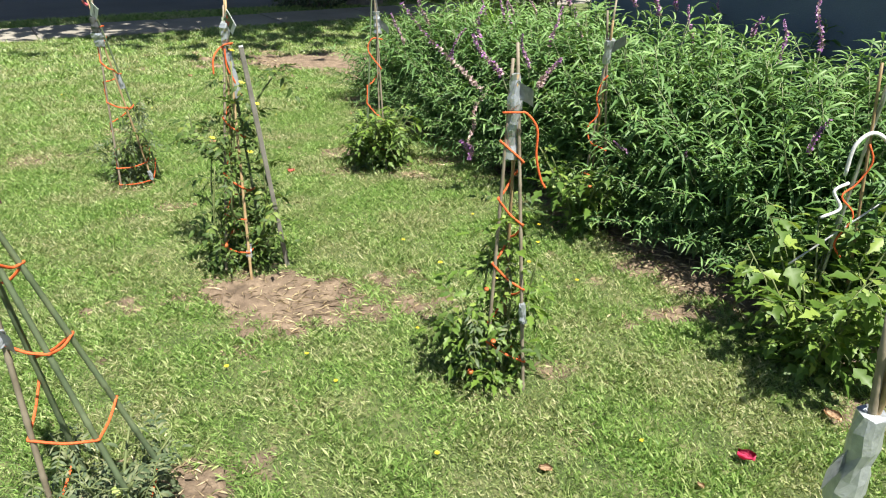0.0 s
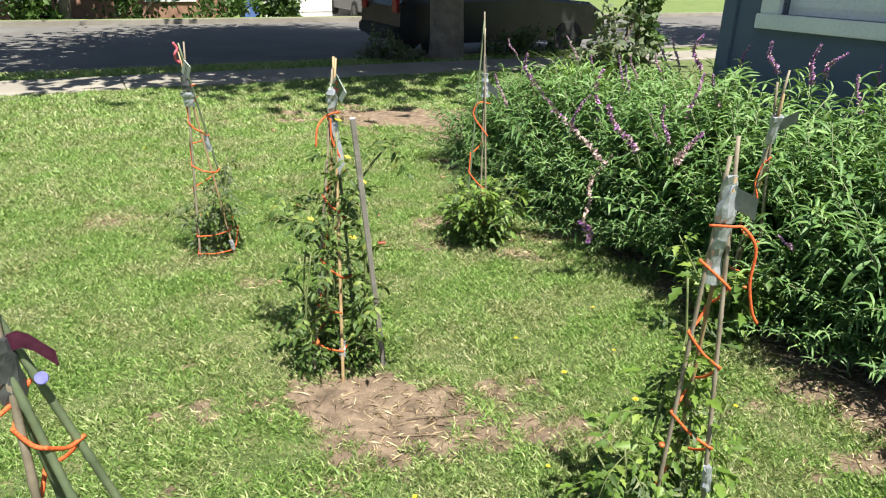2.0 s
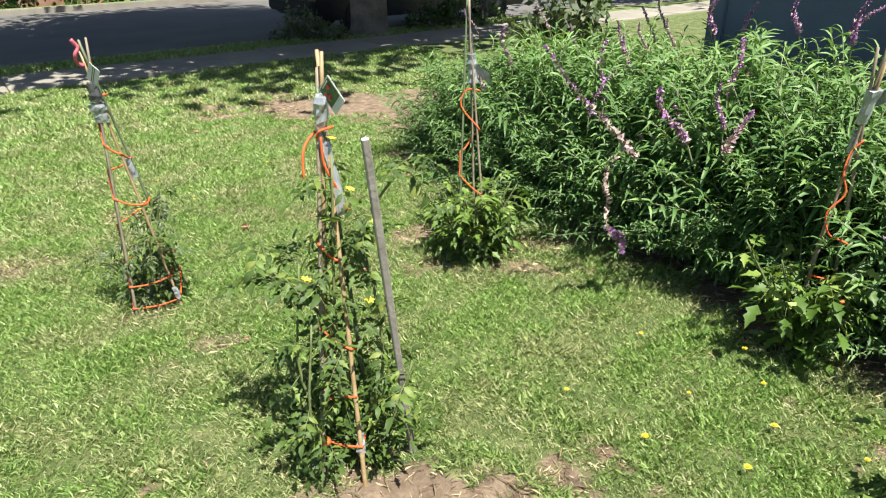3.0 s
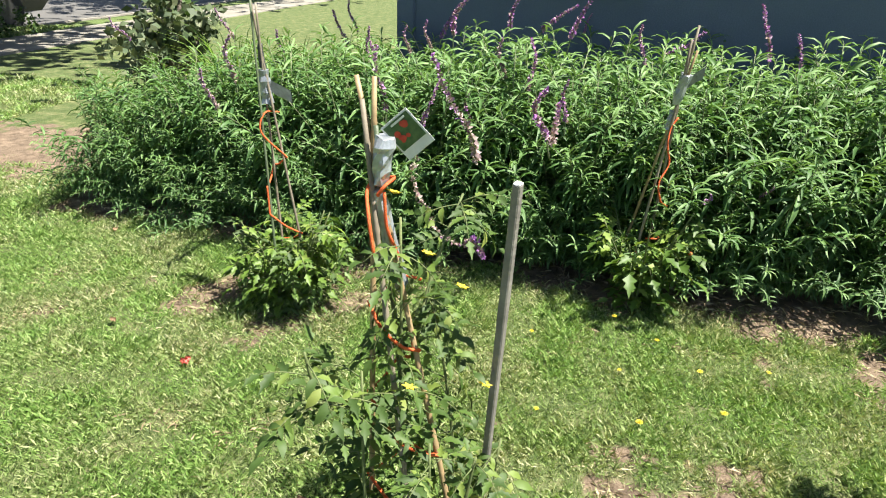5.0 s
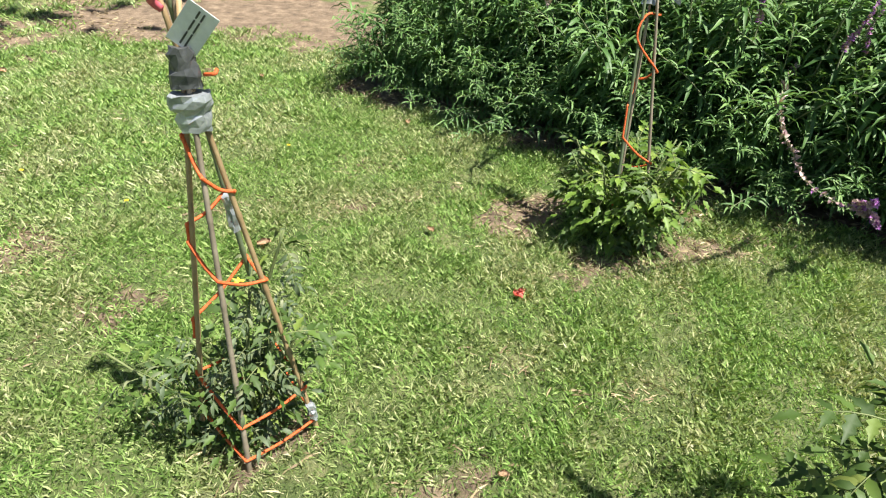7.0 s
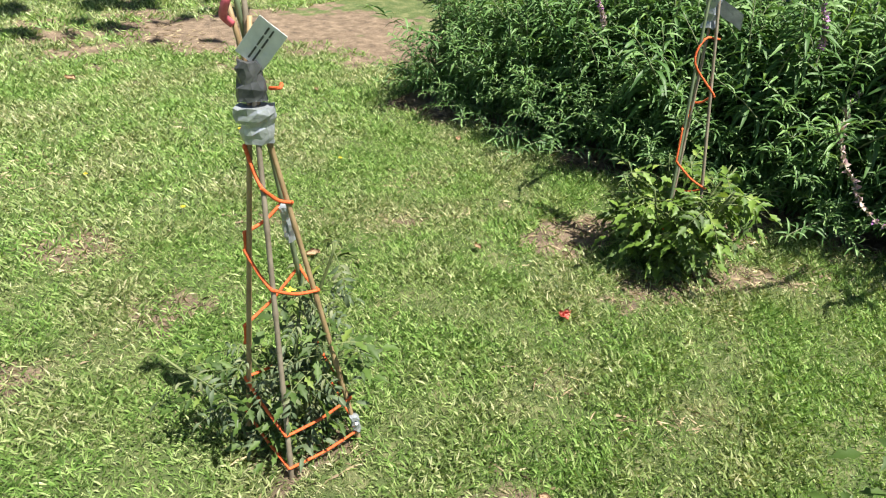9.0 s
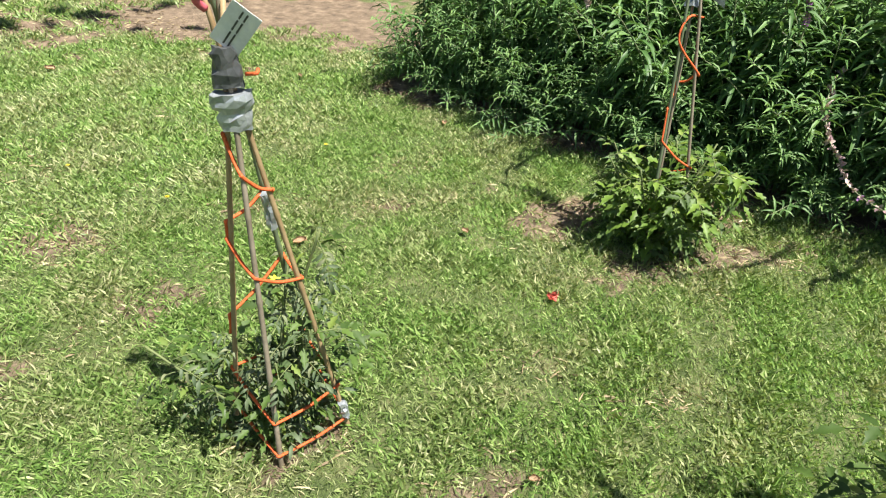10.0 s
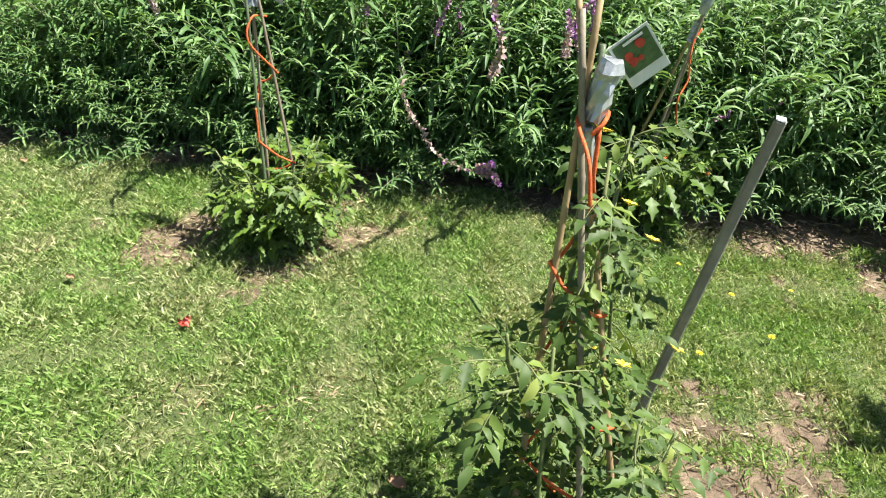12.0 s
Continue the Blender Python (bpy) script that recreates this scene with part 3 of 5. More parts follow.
# ---- sage hedge ----
def shoot_mesh(seed, lean, leaves, tall=1.0):
    """A leafy shoot one unit long that arches towards +x."""
    rng = np.random.default_rng(seed)
    s = np.linspace(0, 1, 9)
    path = np.stack((lean * s ** 1.8, 0.05 * np.sin(3 * s + seed), np.sqrt(np.maximum(1 - lean ** 2 * 0.55, 0.2)) * (s - 0.18 * lean * s ** 2.5)), 1)
    bm = tube(bmesh.new(), [tuple(p) for p in path], [0.0065 * (1 - 0.75 * k) for k in s], 5)
    bmesh.ops.triangulate(bm, faces=bm.faces)
    bm.verts.ensure_lookup_table()
    sv = np.array([v.co for v in bm.verts])
    bm.verts.index_update()
    sf = np.array([[v.index for v in f.verts] for f in bm.faces])
    bm.free()
    t = 0.16 + 0.84 * np.linspace(0, 1, leaves) ** 0.72
    p = np.stack([np.interp(t, s, path[:, k]) for k in range(3)], 1)
    a = np.arange(leaves) * 1.62 + rng.uniform(-0.5, 0.5, leaves) + np.pi * (np.arange(leaves) % 2)
    rise = -0.2 + 0.95 * t ** 6 + rng.normal(0, 0.30, leaves)
    along = np.stack((np.cos(a) + 0.35 * lean, np.sin(a), rise), 1)
    face = np.stack((0.3 * np.cos(a), 0.3 * np.sin(a), np.ones(leaves)), 1) + rng.normal(0, 0.25, (leaves, 3))
    size = rng.uniform(0.115, 0.205, leaves) * (1.05 - 0.45 * t ** 4)
    lv, lf = strewn(LANCE, LEAF_TRIS, p, along, face, size, size * 0.15)
    return soup("shoot", np.concatenate((sv, lv)), np.concatenate((sf, lf + len(sv))), [M_SAGESTEM, M_SAGE], np.concatenate((np.zeros(len(sf)), np.ones(len(lf)))))


def spike_mesh(seed, length, faded, curl=0.2, line=None):
    """A flower spike: a thin stalk with whorls of velvety calyxes."""
    rng = np.random.default_rng(seed)
    pts = [Vector(q) for q in (line or ((0, 0, 0), (0.04 * curl, 0.02, length * 0.35), (0.35 * curl * length, 0.0, length * 0.75), (curl * length, 0.02, length)))]
    pts = bend(pts, 6)
    bm = tube(bmesh.new(), pts, [0.0035 - 0.002 * k / len(pts) for k in range(len(pts))], 5)
    bmesh.ops.triangulate(bm, faces=bm.faces)
    bm.verts.index_update()
    sv = np.array([v.co for v in bm.verts])
    sf = np.array([[v.index for v in f.verts] for f in bm.faces])
    bm.free()
    path = np.array([tuple(q) for q in pts])
    s = np.linspace(0, 1, len(path))
    start = 0.25 if line is None else 0.05
    whorls = int(length * 70)
    t = np.repeat(np.linspace(start, 1, whorls), 9)
    p = np.stack([np.interp(t, s, path[:, k]) for k in range(3)], 1)
    d = rng.normal(0, 1, (len(t), 3)) + np.array((0, 0, 0.3))
    size = rng.uniform(0.011, 0.025, len(t)) * (1.2 - 0.6 * t)
    lv, lf = strewn(OVATE, LEAF_TRIS, p, d, rng.normal(0, 1, (len(t), 3)), size, size * 0.7)
    slot = np.repeat(np.where(rng.random(len(t)) < faded * (1.3 - t), 2, 1), len(LEAF_TRIS))
    return soup("flower_spike", np.concatenate((sv, lv)), np.concatenate((sf, lf + len(sv))), [M_SAGESTEM, M_PURPLE, M_FADED], np.concatenate((np.zeros(len(sf)), slot)))


def build_hedge():
    rng = np.random.default_rng(11)
    kinds = [(lean, [shoot_mesh(40 + 5 * j + k, lean, 42) for k in range(4)]) for j, lean in enumerate((0.12, 0.35, 0.6, 0.85))]
    bushes = []
    for k in range(7):
        x, y = to_world((3.40, 3.36, 3.32, 3.31, 3.31, 3.32, 3.36)[k], 0.66 + 0.615 * k)
        bushes.append(thing("sage_bush", pose(x, y, 0, 0, 0, 37), "dense sage bush with narrow grey-green leaves and purple flower spikes", "bush", "sage hedge"))
    for number, bush in enumerate(bushes):
        for _ in range(200):
            side = rng.random()
            du = rng.uniform(-0.40, 0.5)
            dv = rng.uniform(-0.55, 0.55)
            out = rng.random() < 0.62
            if out:
                du = rng.uniform(-0.46, -0.08)
            lean, meshes = kinds[rng.choice(4, p=(0.25, 0.38, 0.27, 0.10) if out else (0.5, 0.35, 0.1, 0.05))]
            size = (rng.uniform(0.42, 0.97 - 0.45 * max(0.0, lean - 0.25)) if out else rng.uniform(0.82, 1.02)) * (1.0, 1.0, 1.0, 0.98, 0.94, 0.88, 0.74)[number]
            turn = rng.normal(180, 38) if out else rng.uniform(0, 360)
            ob = new("shoot", meshes[rng.integers(0, 4)])
            ob.parent = bush
            ob.matrix_basis = pose(du, dv, -0.01, rng.normal(0, 5), rng.normal(0, 5), turn) @ Matrix.Scale(size, 4)
        for _ in range(120):
            lean, meshes = kinds[rng.choice((1, 2, 3))]
            ob = new("shoot", meshes[rng.integers(0, 4)])
            ob.parent = bush
            ob.matrix_basis = pose(rng.uniform(-0.50, -0.26), rng.uniform(-0.40, 0.40), -0.03, 0, rng.uniform(0, 25), rng.normal(180, 50)) @ Matrix.Scale(rng.uniform(0.26, 0.54), 4)
    # the last bush has a rounded end towards the street
    end = bushes[-1]
    for _ in range(45):
        lean, meshes = kinds[rng.choice(4, p=(0.2, 0.4, 0.3, 0.1))]
        ob = new("shoot", meshes[rng.integers(0, 4)])
        ob.parent = end
        ob.matrix_basis = pose(rng.uniform(-0.35, 0.5), rng.uniform(-0.1, 0.2), -0.01, 0, 0, rng.normal(110, 40)) @ Matrix.Scale(rng.uniform(0.35, 0.6), 4)

    def bush_near(x, y):
        return min(bushes, key=lambda b: (b.matrix_basis.translation.xy - Vector((x, y))).length)

    stalks = [spike_mesh(70 + k, 0.34, f, c) for k, (f, c) in enumerate(((0.35, 0.15), (0.5, 0.35), (0.85, 0.25), (0.4, -0.2)))]
    # foot of each spike, its tip, and which stalk
    feet = ((1.35, 4.343, 0.829, 1.093, 4.102, 1.167, 0), (1.396, 3.965, 0.821, 1.27, 3.781, 1.109, 0), (1.582, 4.362, 0.829, 1.391, 4.015, 1.102, 1), (1.817, 4.234, 0.824, 1.735, 4.156, 0.98, 0),
            (0.933, 4.303, 0.827, 0.738, 4.135, 1.134, 1), (0.71, 4.175, 0.816, 0.635, 4.179, 0.99, 2), (0.574, 4.154, 0.816, 0.5, 4.148, 0.978, 2), (0.531, 3.215, 0.607, 0.331, 3.209, 0.891, 1),
            (0.634, 3.245, 0.664, 0.573, 3.242, 0.881, 0), (0.943, 5.227, 0.754, 0.883, 5.255, 0.987, 0), (0.509, 4.353, 0.734, 0.485, 4.378, 0.951, 0), (0.217, 3.577, 0.637, 0.23, 3.543, 0.847, 1),
            (0, 4.801, 0.604, -0.113, 4.745, 0.895, 2), (-0.158, 4.624, 0.513, -0.242, 4.648, 0.776, 2), (0.368, 4.054, 0.565, 0.318, 4.102, 0.9, 3), (0.56, 4.456, 0.671, 0.535, 4.479, 0.886, 0),
            (1.707, 2.929, 0.77, 1.736, 2.954, 1.01, 0), (1.381, 2.836, 0.382, 1.301, 2.753, 0.479, 0), (1.695, 2.442, 0.53, 1.639, 2.304, 0.75, 0), (1.118, 2.928, 0.383, 1.041, 2.812, 0.48, 3),
            (0.285, 5.465, 0.728, 0.207, 5.529, 0.939, 2), (-0.173, 5.817, 0.719, -0.298, 5.878, 0.867, 3), (0.748, 3.556, 0.709, 0.773, 3.542, 0.964, 1), (1.246, 4.828, 0.732, 1.152, 4.572, 1.07, 0), (0.913, 5.281, 0.653, 0.855, 5.337, 0.931, 1), (1.853, 3.727, 0.76, 1.601, 3.188, 1.151, 0), (1.996, 3.224, 0.78, 1.937, 3.242, 1.09, 3), (0.396, 5.058, 0.613, 0.36, 5.095, 0.863, 0), (0.982, 3.953, 0.673, 0.909, 3.976, 0.923, 2), (0.688, 3.843, 0.516, 0.597, 3.822, 0.732, 0), (1.485, 3.557, 0.758, 1.456, 3.593, 0.997, 0))
    for k in range(0, len(feet)):
        x, y, z, tx, ty, tz, which = feet[k]
        bush = bush_near(x, y)
        aim = Vector((tx - x, ty - y, tz - z))
        ob = new("flower_spike", stalks[which])
        ob.parent = bush
        ob.matrix_basis = bush.matrix_basis.inverted() @ Matrix.Translation((x, y, z + 0.03)) @ aim.to_track_quat("Z", "Y").to_matrix().to_4x4() @ Matrix.Scale(min(aim.length / 0.34, 1.0), 4)
        tagged(ob, "velvety purple flower spike")
    # long spent stalks that lean out of the hedge
    for line, faded in ((((0.597, 4.018, 0.534), (0.436, 3.922, 0.479), (0.353, 3.806, 0.377), (0.359, 3.73, 0.312), (0.335, 3.629, 0.257), (0.331, 3.475, 0.247), (0.363, 3.387, 0.282), (0.301, 3.354, 0.322)), 1.4),
                        (((0.347, 3.441, 0.256), (0.332, 3.39, 0.285), (0.301, 3.349, 0.332)), 0.5), (((0.348, 3.422, 0.256), (0.354, 3.376, 0.254), (0.347, 3.337, 0.236)), 1.0),
                        (((0.407, 3.48, 0.566), (0.282, 3.358, 0.712), (0.115, 3.292, 0.884), (0.001, 3.234, 1.04)), 0.9),
                        (((0.684, 3.36, 0.627), (0.744, 3.392, 0.705), (0.805, 3.443, 0.765)), 1.0)):
        bush = bush_near(line[0][0], line[0][1])
        ob = new("flower_spike", spike_mesh(90, 0.45, faded, line=line))
        ob.parent, ob.matrix_basis = bush, bush.matrix_basis.inverted()
        tagged(ob, "drooping faded pink flower stalk")


build_hedge()


# ---- cane towers ----
def cane(name, foot, top, thick, material, parent, label=""):
    """A bamboo cane with swollen nodes, pushed a little into the soil."""
    foot, top = Vector(foot), Vector(top)
    n = max(3, int((top - foot).length / 0.16))
    pts, rad = [foot - (top - foot).normalized() * 0.05], [thick]
    for k in range(n):
        for f, r in ((0.0, 1.0), (0.44, 1.0), (0.5, 1.22), (0.56, 1.0)):
            pts.append(foot.lerp(top, (k + f) / n))
            rad.append(thick * r * (1 - 0.25 * (k + f) / n))
    pts.append(top)
    rad.append(thick * 0.72)
    return smooth(part(name, tube(bmesh.new(), pts, rad, 8), material, parent, label))


def wrap(parent, a, b, r0, r1, material, seed, flag=None, label="crumpled silver duct tape", flat=None):
    """Tape wound round canes from a to b; flag: where a loose end sticks out to."""
    rng = random.Random(seed)
    a, b = Vector(a), Vector(b)
    bm = bmesh.new()
    pts = [a.lerp(b, k / 6) for k in range(7)]
    tube(bm, pts, [(r0 + (r1 - r0) * k / 6) * rng.uniform(0.85, 1.15) for k in range(7)], 12)
    for v in bm.verts:
        v.co += Vector((rng.uniform(-1, 1), rng.uniform(-1, 1), rng.uniform(-1, 1))) * 0.0035
        if flat:
            n = Vector(flat)
            v.co -= n * (0.45 * (v.co - a).dot(n))
    if flag:
        f = Vector(flag)
        mid = b.lerp(a, 0.3)
        w = Vector((0, 0, 0.024))
        rows = [[mid.lerp(f, s) + w * q + Vector((0, 0, 0.006 * math.sin(5 * s + 3 * q))) for q in (-1, 0, 1)] for s in (0, 0.35, 0.7, 1)]
        grid = [[bm.verts.new(q) for q in row] for row in rows]
        fresh = [bm.faces.new((grid[i][j], grid[i + 1][j], grid[i + 1][j + 1], grid[i][j + 1])) for i in range(3) for j in range(2)]
        bmesh.ops.solidify(bm, geom=fresh, thickness=0.0015)
    return part("tape", bm, material, parent, label)


def cord(parent, points, r=0.0035, material=None, steps=5):
    return smooth(part("cord", tube(bmesh.new(), bend(points, steps), r, 6), material or M_ROPE, parent))


def spiral(canes, levels, out=0.009, sag=0.012):
    """Points of a cord that goes from cane to cane, one height after another."""
    hub = sum((Vector(f) for f, t in canes), Vector()) / len(canes)
    pts = []
    for k, (which, z) in enumerate(levels):
        f, t = Vector(canes[which][0]), Vector(canes[which][1])
        p = f.lerp(t, (z - f.z) / (t.z - f.z))
        c = hub.lerp(sum((Vector(q) for g, q in canes), Vector()) / len(canes), z / t.z)
        away = Vector((p.x - c.x, p.y - c.y, 0))
        p = p + (away.normalized() if away.length > 1e-3 else Vector((1, 0, 0))) * out
        if pts:
            pts += [pts[-1].lerp(p, s) - Vector((0, 0, sag * 4 * s * (1 - s))) for s in (0.08, 0.5, 0.92)]
        pts.append(p)
    return pts


def seed_card(parent, centre, right, up, w, h, printed):
    """A seed card: a thin white card with printed shapes or two bars of small print."""
    right, up = Vector(right).normalized(), Vector(up)
    up = (up - right * up.dot(right)).normalized()
    out = right.cross(up)
    m = Matrix((right, up, out)).transposed().to_4x4()
    m.translation = Vector(centre)
    bm = box(bmesh.new(), -w / 2, w / 2, -h / 2, h / 2, -0.0008, 0.0008, 0.0006)
    bm.transform(m)
    card = part("seed_card", bm, M_PAPER, parent, "printed plant card taped to the canes")

    def printed_area(x0, x1, y0, y1, material, name, lift=0.002):
        q = box(bmesh.new(), x0, x1, y0, y1, lift - 0.0004, lift)
        q.transform(m)
        part(name, q, material, card)
    if printed:
        printed_area(-w * 0.44, w * 0.44, -h * 0.25, h * 0.45, M_PRINTGREEN, "printed_picture")
        rng = random.Random(4)
        for k in range(9):
            bm = bmesh.new()
            bmesh.ops.create_circle(bm, cap_ends=True, segments=8, radius=w * rng.uniform(0.06, 0.11), matrix=pose(rng.uniform(-0.25, 0.25) * w, rng.uniform(-0.15, 0.35) * h, 0.003 + 0.0002 * k))
            bm.transform(m)
            part("printed_fruit", bm, M_PRINTRED, card)
        printed_area(-w * 0.2, w * 0.3, h * 0.36, h * 0.41, M_PAPER, "printed_line", 0.0034)
    else:
        for x in (-0.10, 0.06):
            for y0, y1 in ((-0.42, -0.1), (-0.06, 0.2), (0.24, 0.42)):
                printed_area(w * x, w * (x + 0.06), h * y0, h * y1, M_INK, "printed_line")
    return card


def leaning(x, y, lean):
    """Stands at (x, y) and leans by so many metres for each metre of height."""
    return pose(x, y, 0, -math.degrees(math.atan(lean[1])), math.degrees(math.atan(lean[0])), 0)


def tower(x, y, label, canes, colours, thick=0.0062, lean=(0.0, 0.0)):
    """Canes tied into a tower; canes: foot and top of each, in metres from (x, y)."""
    t = thing("cane_tower", leaning(x, y, lean), label, "plant support", "cane towers")
    for (foot, top), material in zip(canes, colours):
        cane("cane", foot, top, thick, material, t)
    return t


def crossing(feet, knot, knot_z, top_z, fan):
    """Canes from feet that cross near the knot and fan out above it."""
    out = []
    k = Vector((*knot, knot_z))
    for i, (fx, fy) in enumerate(feet):
        foot = Vector((fx, fy, 0))
        a = 2.4 * i + 0.6
        near = k + Vector((0.010 * math.cos(a), 0.010 * math.sin(a), 0))
        s = (top_z - 0.05 * (i % 3)) / knot_z
        top = foot.lerp(near, s)
        if fan:
            flat = Vector((near.x, near.y, top.z))
            top = flat + (top - flat) * fan
            top.z = top_z - 0.04 * (i % 3)
        out.append((tuple(foot), tuple(top)))
    return out


def build_towers():
    # slim tower with a silver flag, beside the hedge
    c = crossing(((0.07, -0.03), (-0.06, 0.0), (0.0, 0.11)), (0.02, 0.04), 0.98, 1.13, 0.5)
    t = tower(0.535, 1.685, "slim tower of grey bamboo canes tied with orange cord", c, (M_GREYCANE, M_GREYCANE, M_TAN), lean=(-0.04, -0.05))
    wrap(t, (0.02, 0.04, 0.95), (0.02, 0.04, 1.05), 0.022, 0.012, M_TAPE, 1, (0.07, 0.00, 0.985))
    wrap(t, (0.012, 0.04, 0.80), (0.02, 0.04, 0.94), 0.015, 0.018, M_TAPE, 2)
    wrap(t, (0.062, -0.018, 0.26), (0.058, -0.015, 0.33), 0.011, 0.010, M_TAPE, 3)
    cord(t, ((-0.012, 0.02, 0.945), (0.03, 0.005, 0.95), (0.055, 0.01, 0.945), (0.085, 0.01, 0.90), (0.085, 0.01, 0.82), (0.10, 0.01, 0.75), (0.115, 0.01, 0.72)))
    cord(t, [(-0.02, 0.03, 0.86)] + spiral(c, ((0, 0.80), (2, 0.74), (1, 0.68), (0, 0.60), (2, 0.52), (1, 0.46), (0, 0.38), (2, 0.3), (1, 0.24))))
    cord(t, spiral(c, ((1, 0.17), (0, 0.11), (2, 0.12), (1, 0.17))))

    # tower with a printed seed card and a timber stake
    c = crossing(((0.04, -0.12), (-0.08, -0.10), (0.04, 0.08), (-0.10, 0.07)), (0.0, 0.13), 0.86, 1.13, 0.62)
    t = tower(-0.592, 2.44, "bamboo tower with a printed plant card and grey tape", c, (M_TAN, M_GREYCANE, M_GREENCANE, M_TAN), 0.0068, lean=(-0.045, -0.01))
    wrap(t, (0.0, 0.12, 0.94), (0.012, 0.115, 1.03), 0.012, 0.019, M_TAPE, 5)
    wrap(t, (0.03, 0.10, 0.72), (0.0, 0.13, 0.93), 0.012, 0.014, M_TAPE, 6)
    seed_card(t, (0.045, 0.09, 1.035), (0.5, -0.5, 0.62), (-0.5, 0.4, 0.75), 0.062, 0.078, True)
    cord(t, ((-0.012, 0.11, 0.925), (0.0, 0.10, 0.945), (0.03, 0.115, 0.95), (0.012, 0.145, 0.94), (-0.02, 0.13, 0.935), (-0.045, 0.09, 0.90), (-0.05, 0.07, 0.83)))
    cord(t, ((0.0, 0.105, 0.93), (0.0, 0.10, 0.86), (0.022, 0.10, 0.80), (0.03, 0.11, 0.755), (0.055, 0.07, 0.745)))
    cord(t, spiral(c, ((2, 0.74), (3, 0.70), (1, 0.66), (0, 0.61), (2, 0.56), (3, 0.5), (1, 0.44), (0, 0.38), (2, 0.33), (3, 0.3), (1, 0.27), (0, 0.25))))
    cord(t, spiral(c, ((1, 0.13), (0, 0.11), (2, 0.12), (3, 0.14), (1, 0.13))))
    wrap(t, (0.037, -0.09, 0.08), (0.034, -0.075, 0.14), 0.012, 0.011, M_TAPE, 8)
    stake = thing("timber_stake", pose(-0.425, 2.455, 0), "weathered grey timber garden stake leaning over the grass", "stake")
    bm = bmesh.new()
    foot, top = Vector((0, 0, -0.05)), Vector((-0.067, -0.12, 0.976))
    d = (top - foot).normalized()
    side = Vector((0.9, 0.35, 0)).normalized()
    side = (side - d * side.dot(d)).normalized()
    other = d.cross(side)
    rings = [[bm.verts.new(foot.lerp(top, s) + (side * a * 0.0095 + other * b * 0.0082) * (1 + 0.05 * math.sin(11 * s))) for a, b in ((-1, -0.7), (-0.7, -1), (0.7, -1), (1, -0.7), (1, 0.7), (0.7, 1), (-0.7, 1), (-1, 0.7))] for s in (0, 0.15, 0.3, 0.45, 0.6, 0.75, 0.9, 1)]
    for a, b in zip(rings, rings[1:]):
        for k in range(8):
            bm.faces.new((a[k], a[(k + 1) % 8], b[(k + 1) % 8], b[k]))
    bm.faces.new(rings[-1])
    part("post", bm, M_TIMBER, stake)
    cap = part("sawn_end", box(bmesh.new(), -0.008, 0.008, -0.007, 0.007, 0, 0.003, 0.001), M_PAPER, stake, "pale sawn end")
    cap.matrix_basis = Matrix.Translation(top + d * 0.001) @ Matrix((side, other, d)).transposed().to_4x4()

    # wide four-legged tower with a white card and striped tape
    c = crossing(((-0.05, -0.12), (0.12, -0.06), (-0.13, 0.03), (0.07, 0.12)), (0.035, 0.15), 0.86, 1.06, 0.4)
    t = tower(-1.555, 3.36, "four-legged bamboo tower with white card and grey tape", c, (M_GREYCANE, M_TAN, M_TAN, M_GREENCANE), 0.006, lean=(-0.10, -0.19))
    wrap(t, (0.028, 0.108, 0.77), (0.029, 0.118, 0.84), 0.027, 0.033, M_TAPE, 10, flat=(0.2, 0.98, 0))
    wrap(t, (0.030, 0.122, 0.845), (0.033, 0.13, 0.915), 0.026, 0.018, M_DARKTAPE, 11, label="dark grey tape", flat=(0.2, 0.98, 0))
    wrap(t, (0.052, 0.115, 0.53), (0.05, 0.12, 0.61), 0.013, 0.012, M_TAPE, 12)
    wrap(t, (0.118, -0.052, 0.05), (0.113, -0.045, 0.10), 0.009, 0.009, M_TAPE, 14)
    seed_card(t, (0.058, 0.12, 0.945), (0.69, -0.36, -0.62), (0.49, -0.25, 0.83), 0.052, 0.084, False)
    cord(t, ((0.02, 0.15, 0.97), (0.01, 0.14, 0.99), (0.02, 0.13, 1.02), (0.03, 0.145, 1.04), (0.02, 0.14, 1.07)), 0.007, M_PINK)
    cord(t, spiral(c, ((3, 0.80), (2, 0.76), (0, 0.70), (1, 0.65), (3, 0.60), (2, 0.58), (2, 0.54), (0, 0.50), (1, 0.45), (3, 0.42), (2, 0.35), (2, 0.30))))
    cord(t, spiral(c, ((2, 0.20), (0, 0.15), (1, 0.15), (3, 0.17), (2, 0.20))))
    cord(t, spiral(c, ((2, 0.10), (0, 0.06), (1, 0.05), (3, 0.08), (2, 0.10))))
    cord(t, ((0.06, 0.12, 0.865), (0.075, 0.10, 0.875), (0.08, 0.12, 0.87)), 0.0035)

    # slim tower in front of the hedge
    c = crossing(((0.05, -0.05), (-0.08, -0.02), (0.0, 0.08)), (0.06, 0.10), 0.80, 1.22, 0.35)
    t = tower(-0.225, 3.80, "slim grey bamboo tower standing over a young plant", c, (M_GREYCANE, M_GREENCANE, M_GREYCANE), 0.0055, lean=(-0.09, 0.03))
    wrap(t, (0.06, 0.10, 0.79), (0.065, 0.10, 0.91), 0.022, 0.018, M_TAPE, 15, (0.135, 0.05, 0.80))
    wrap(t, (0.065, 0.10, 0.92), (0.07, 0.10, 1.0), 0.012, 0.009, M_DARKTAPE, 16)
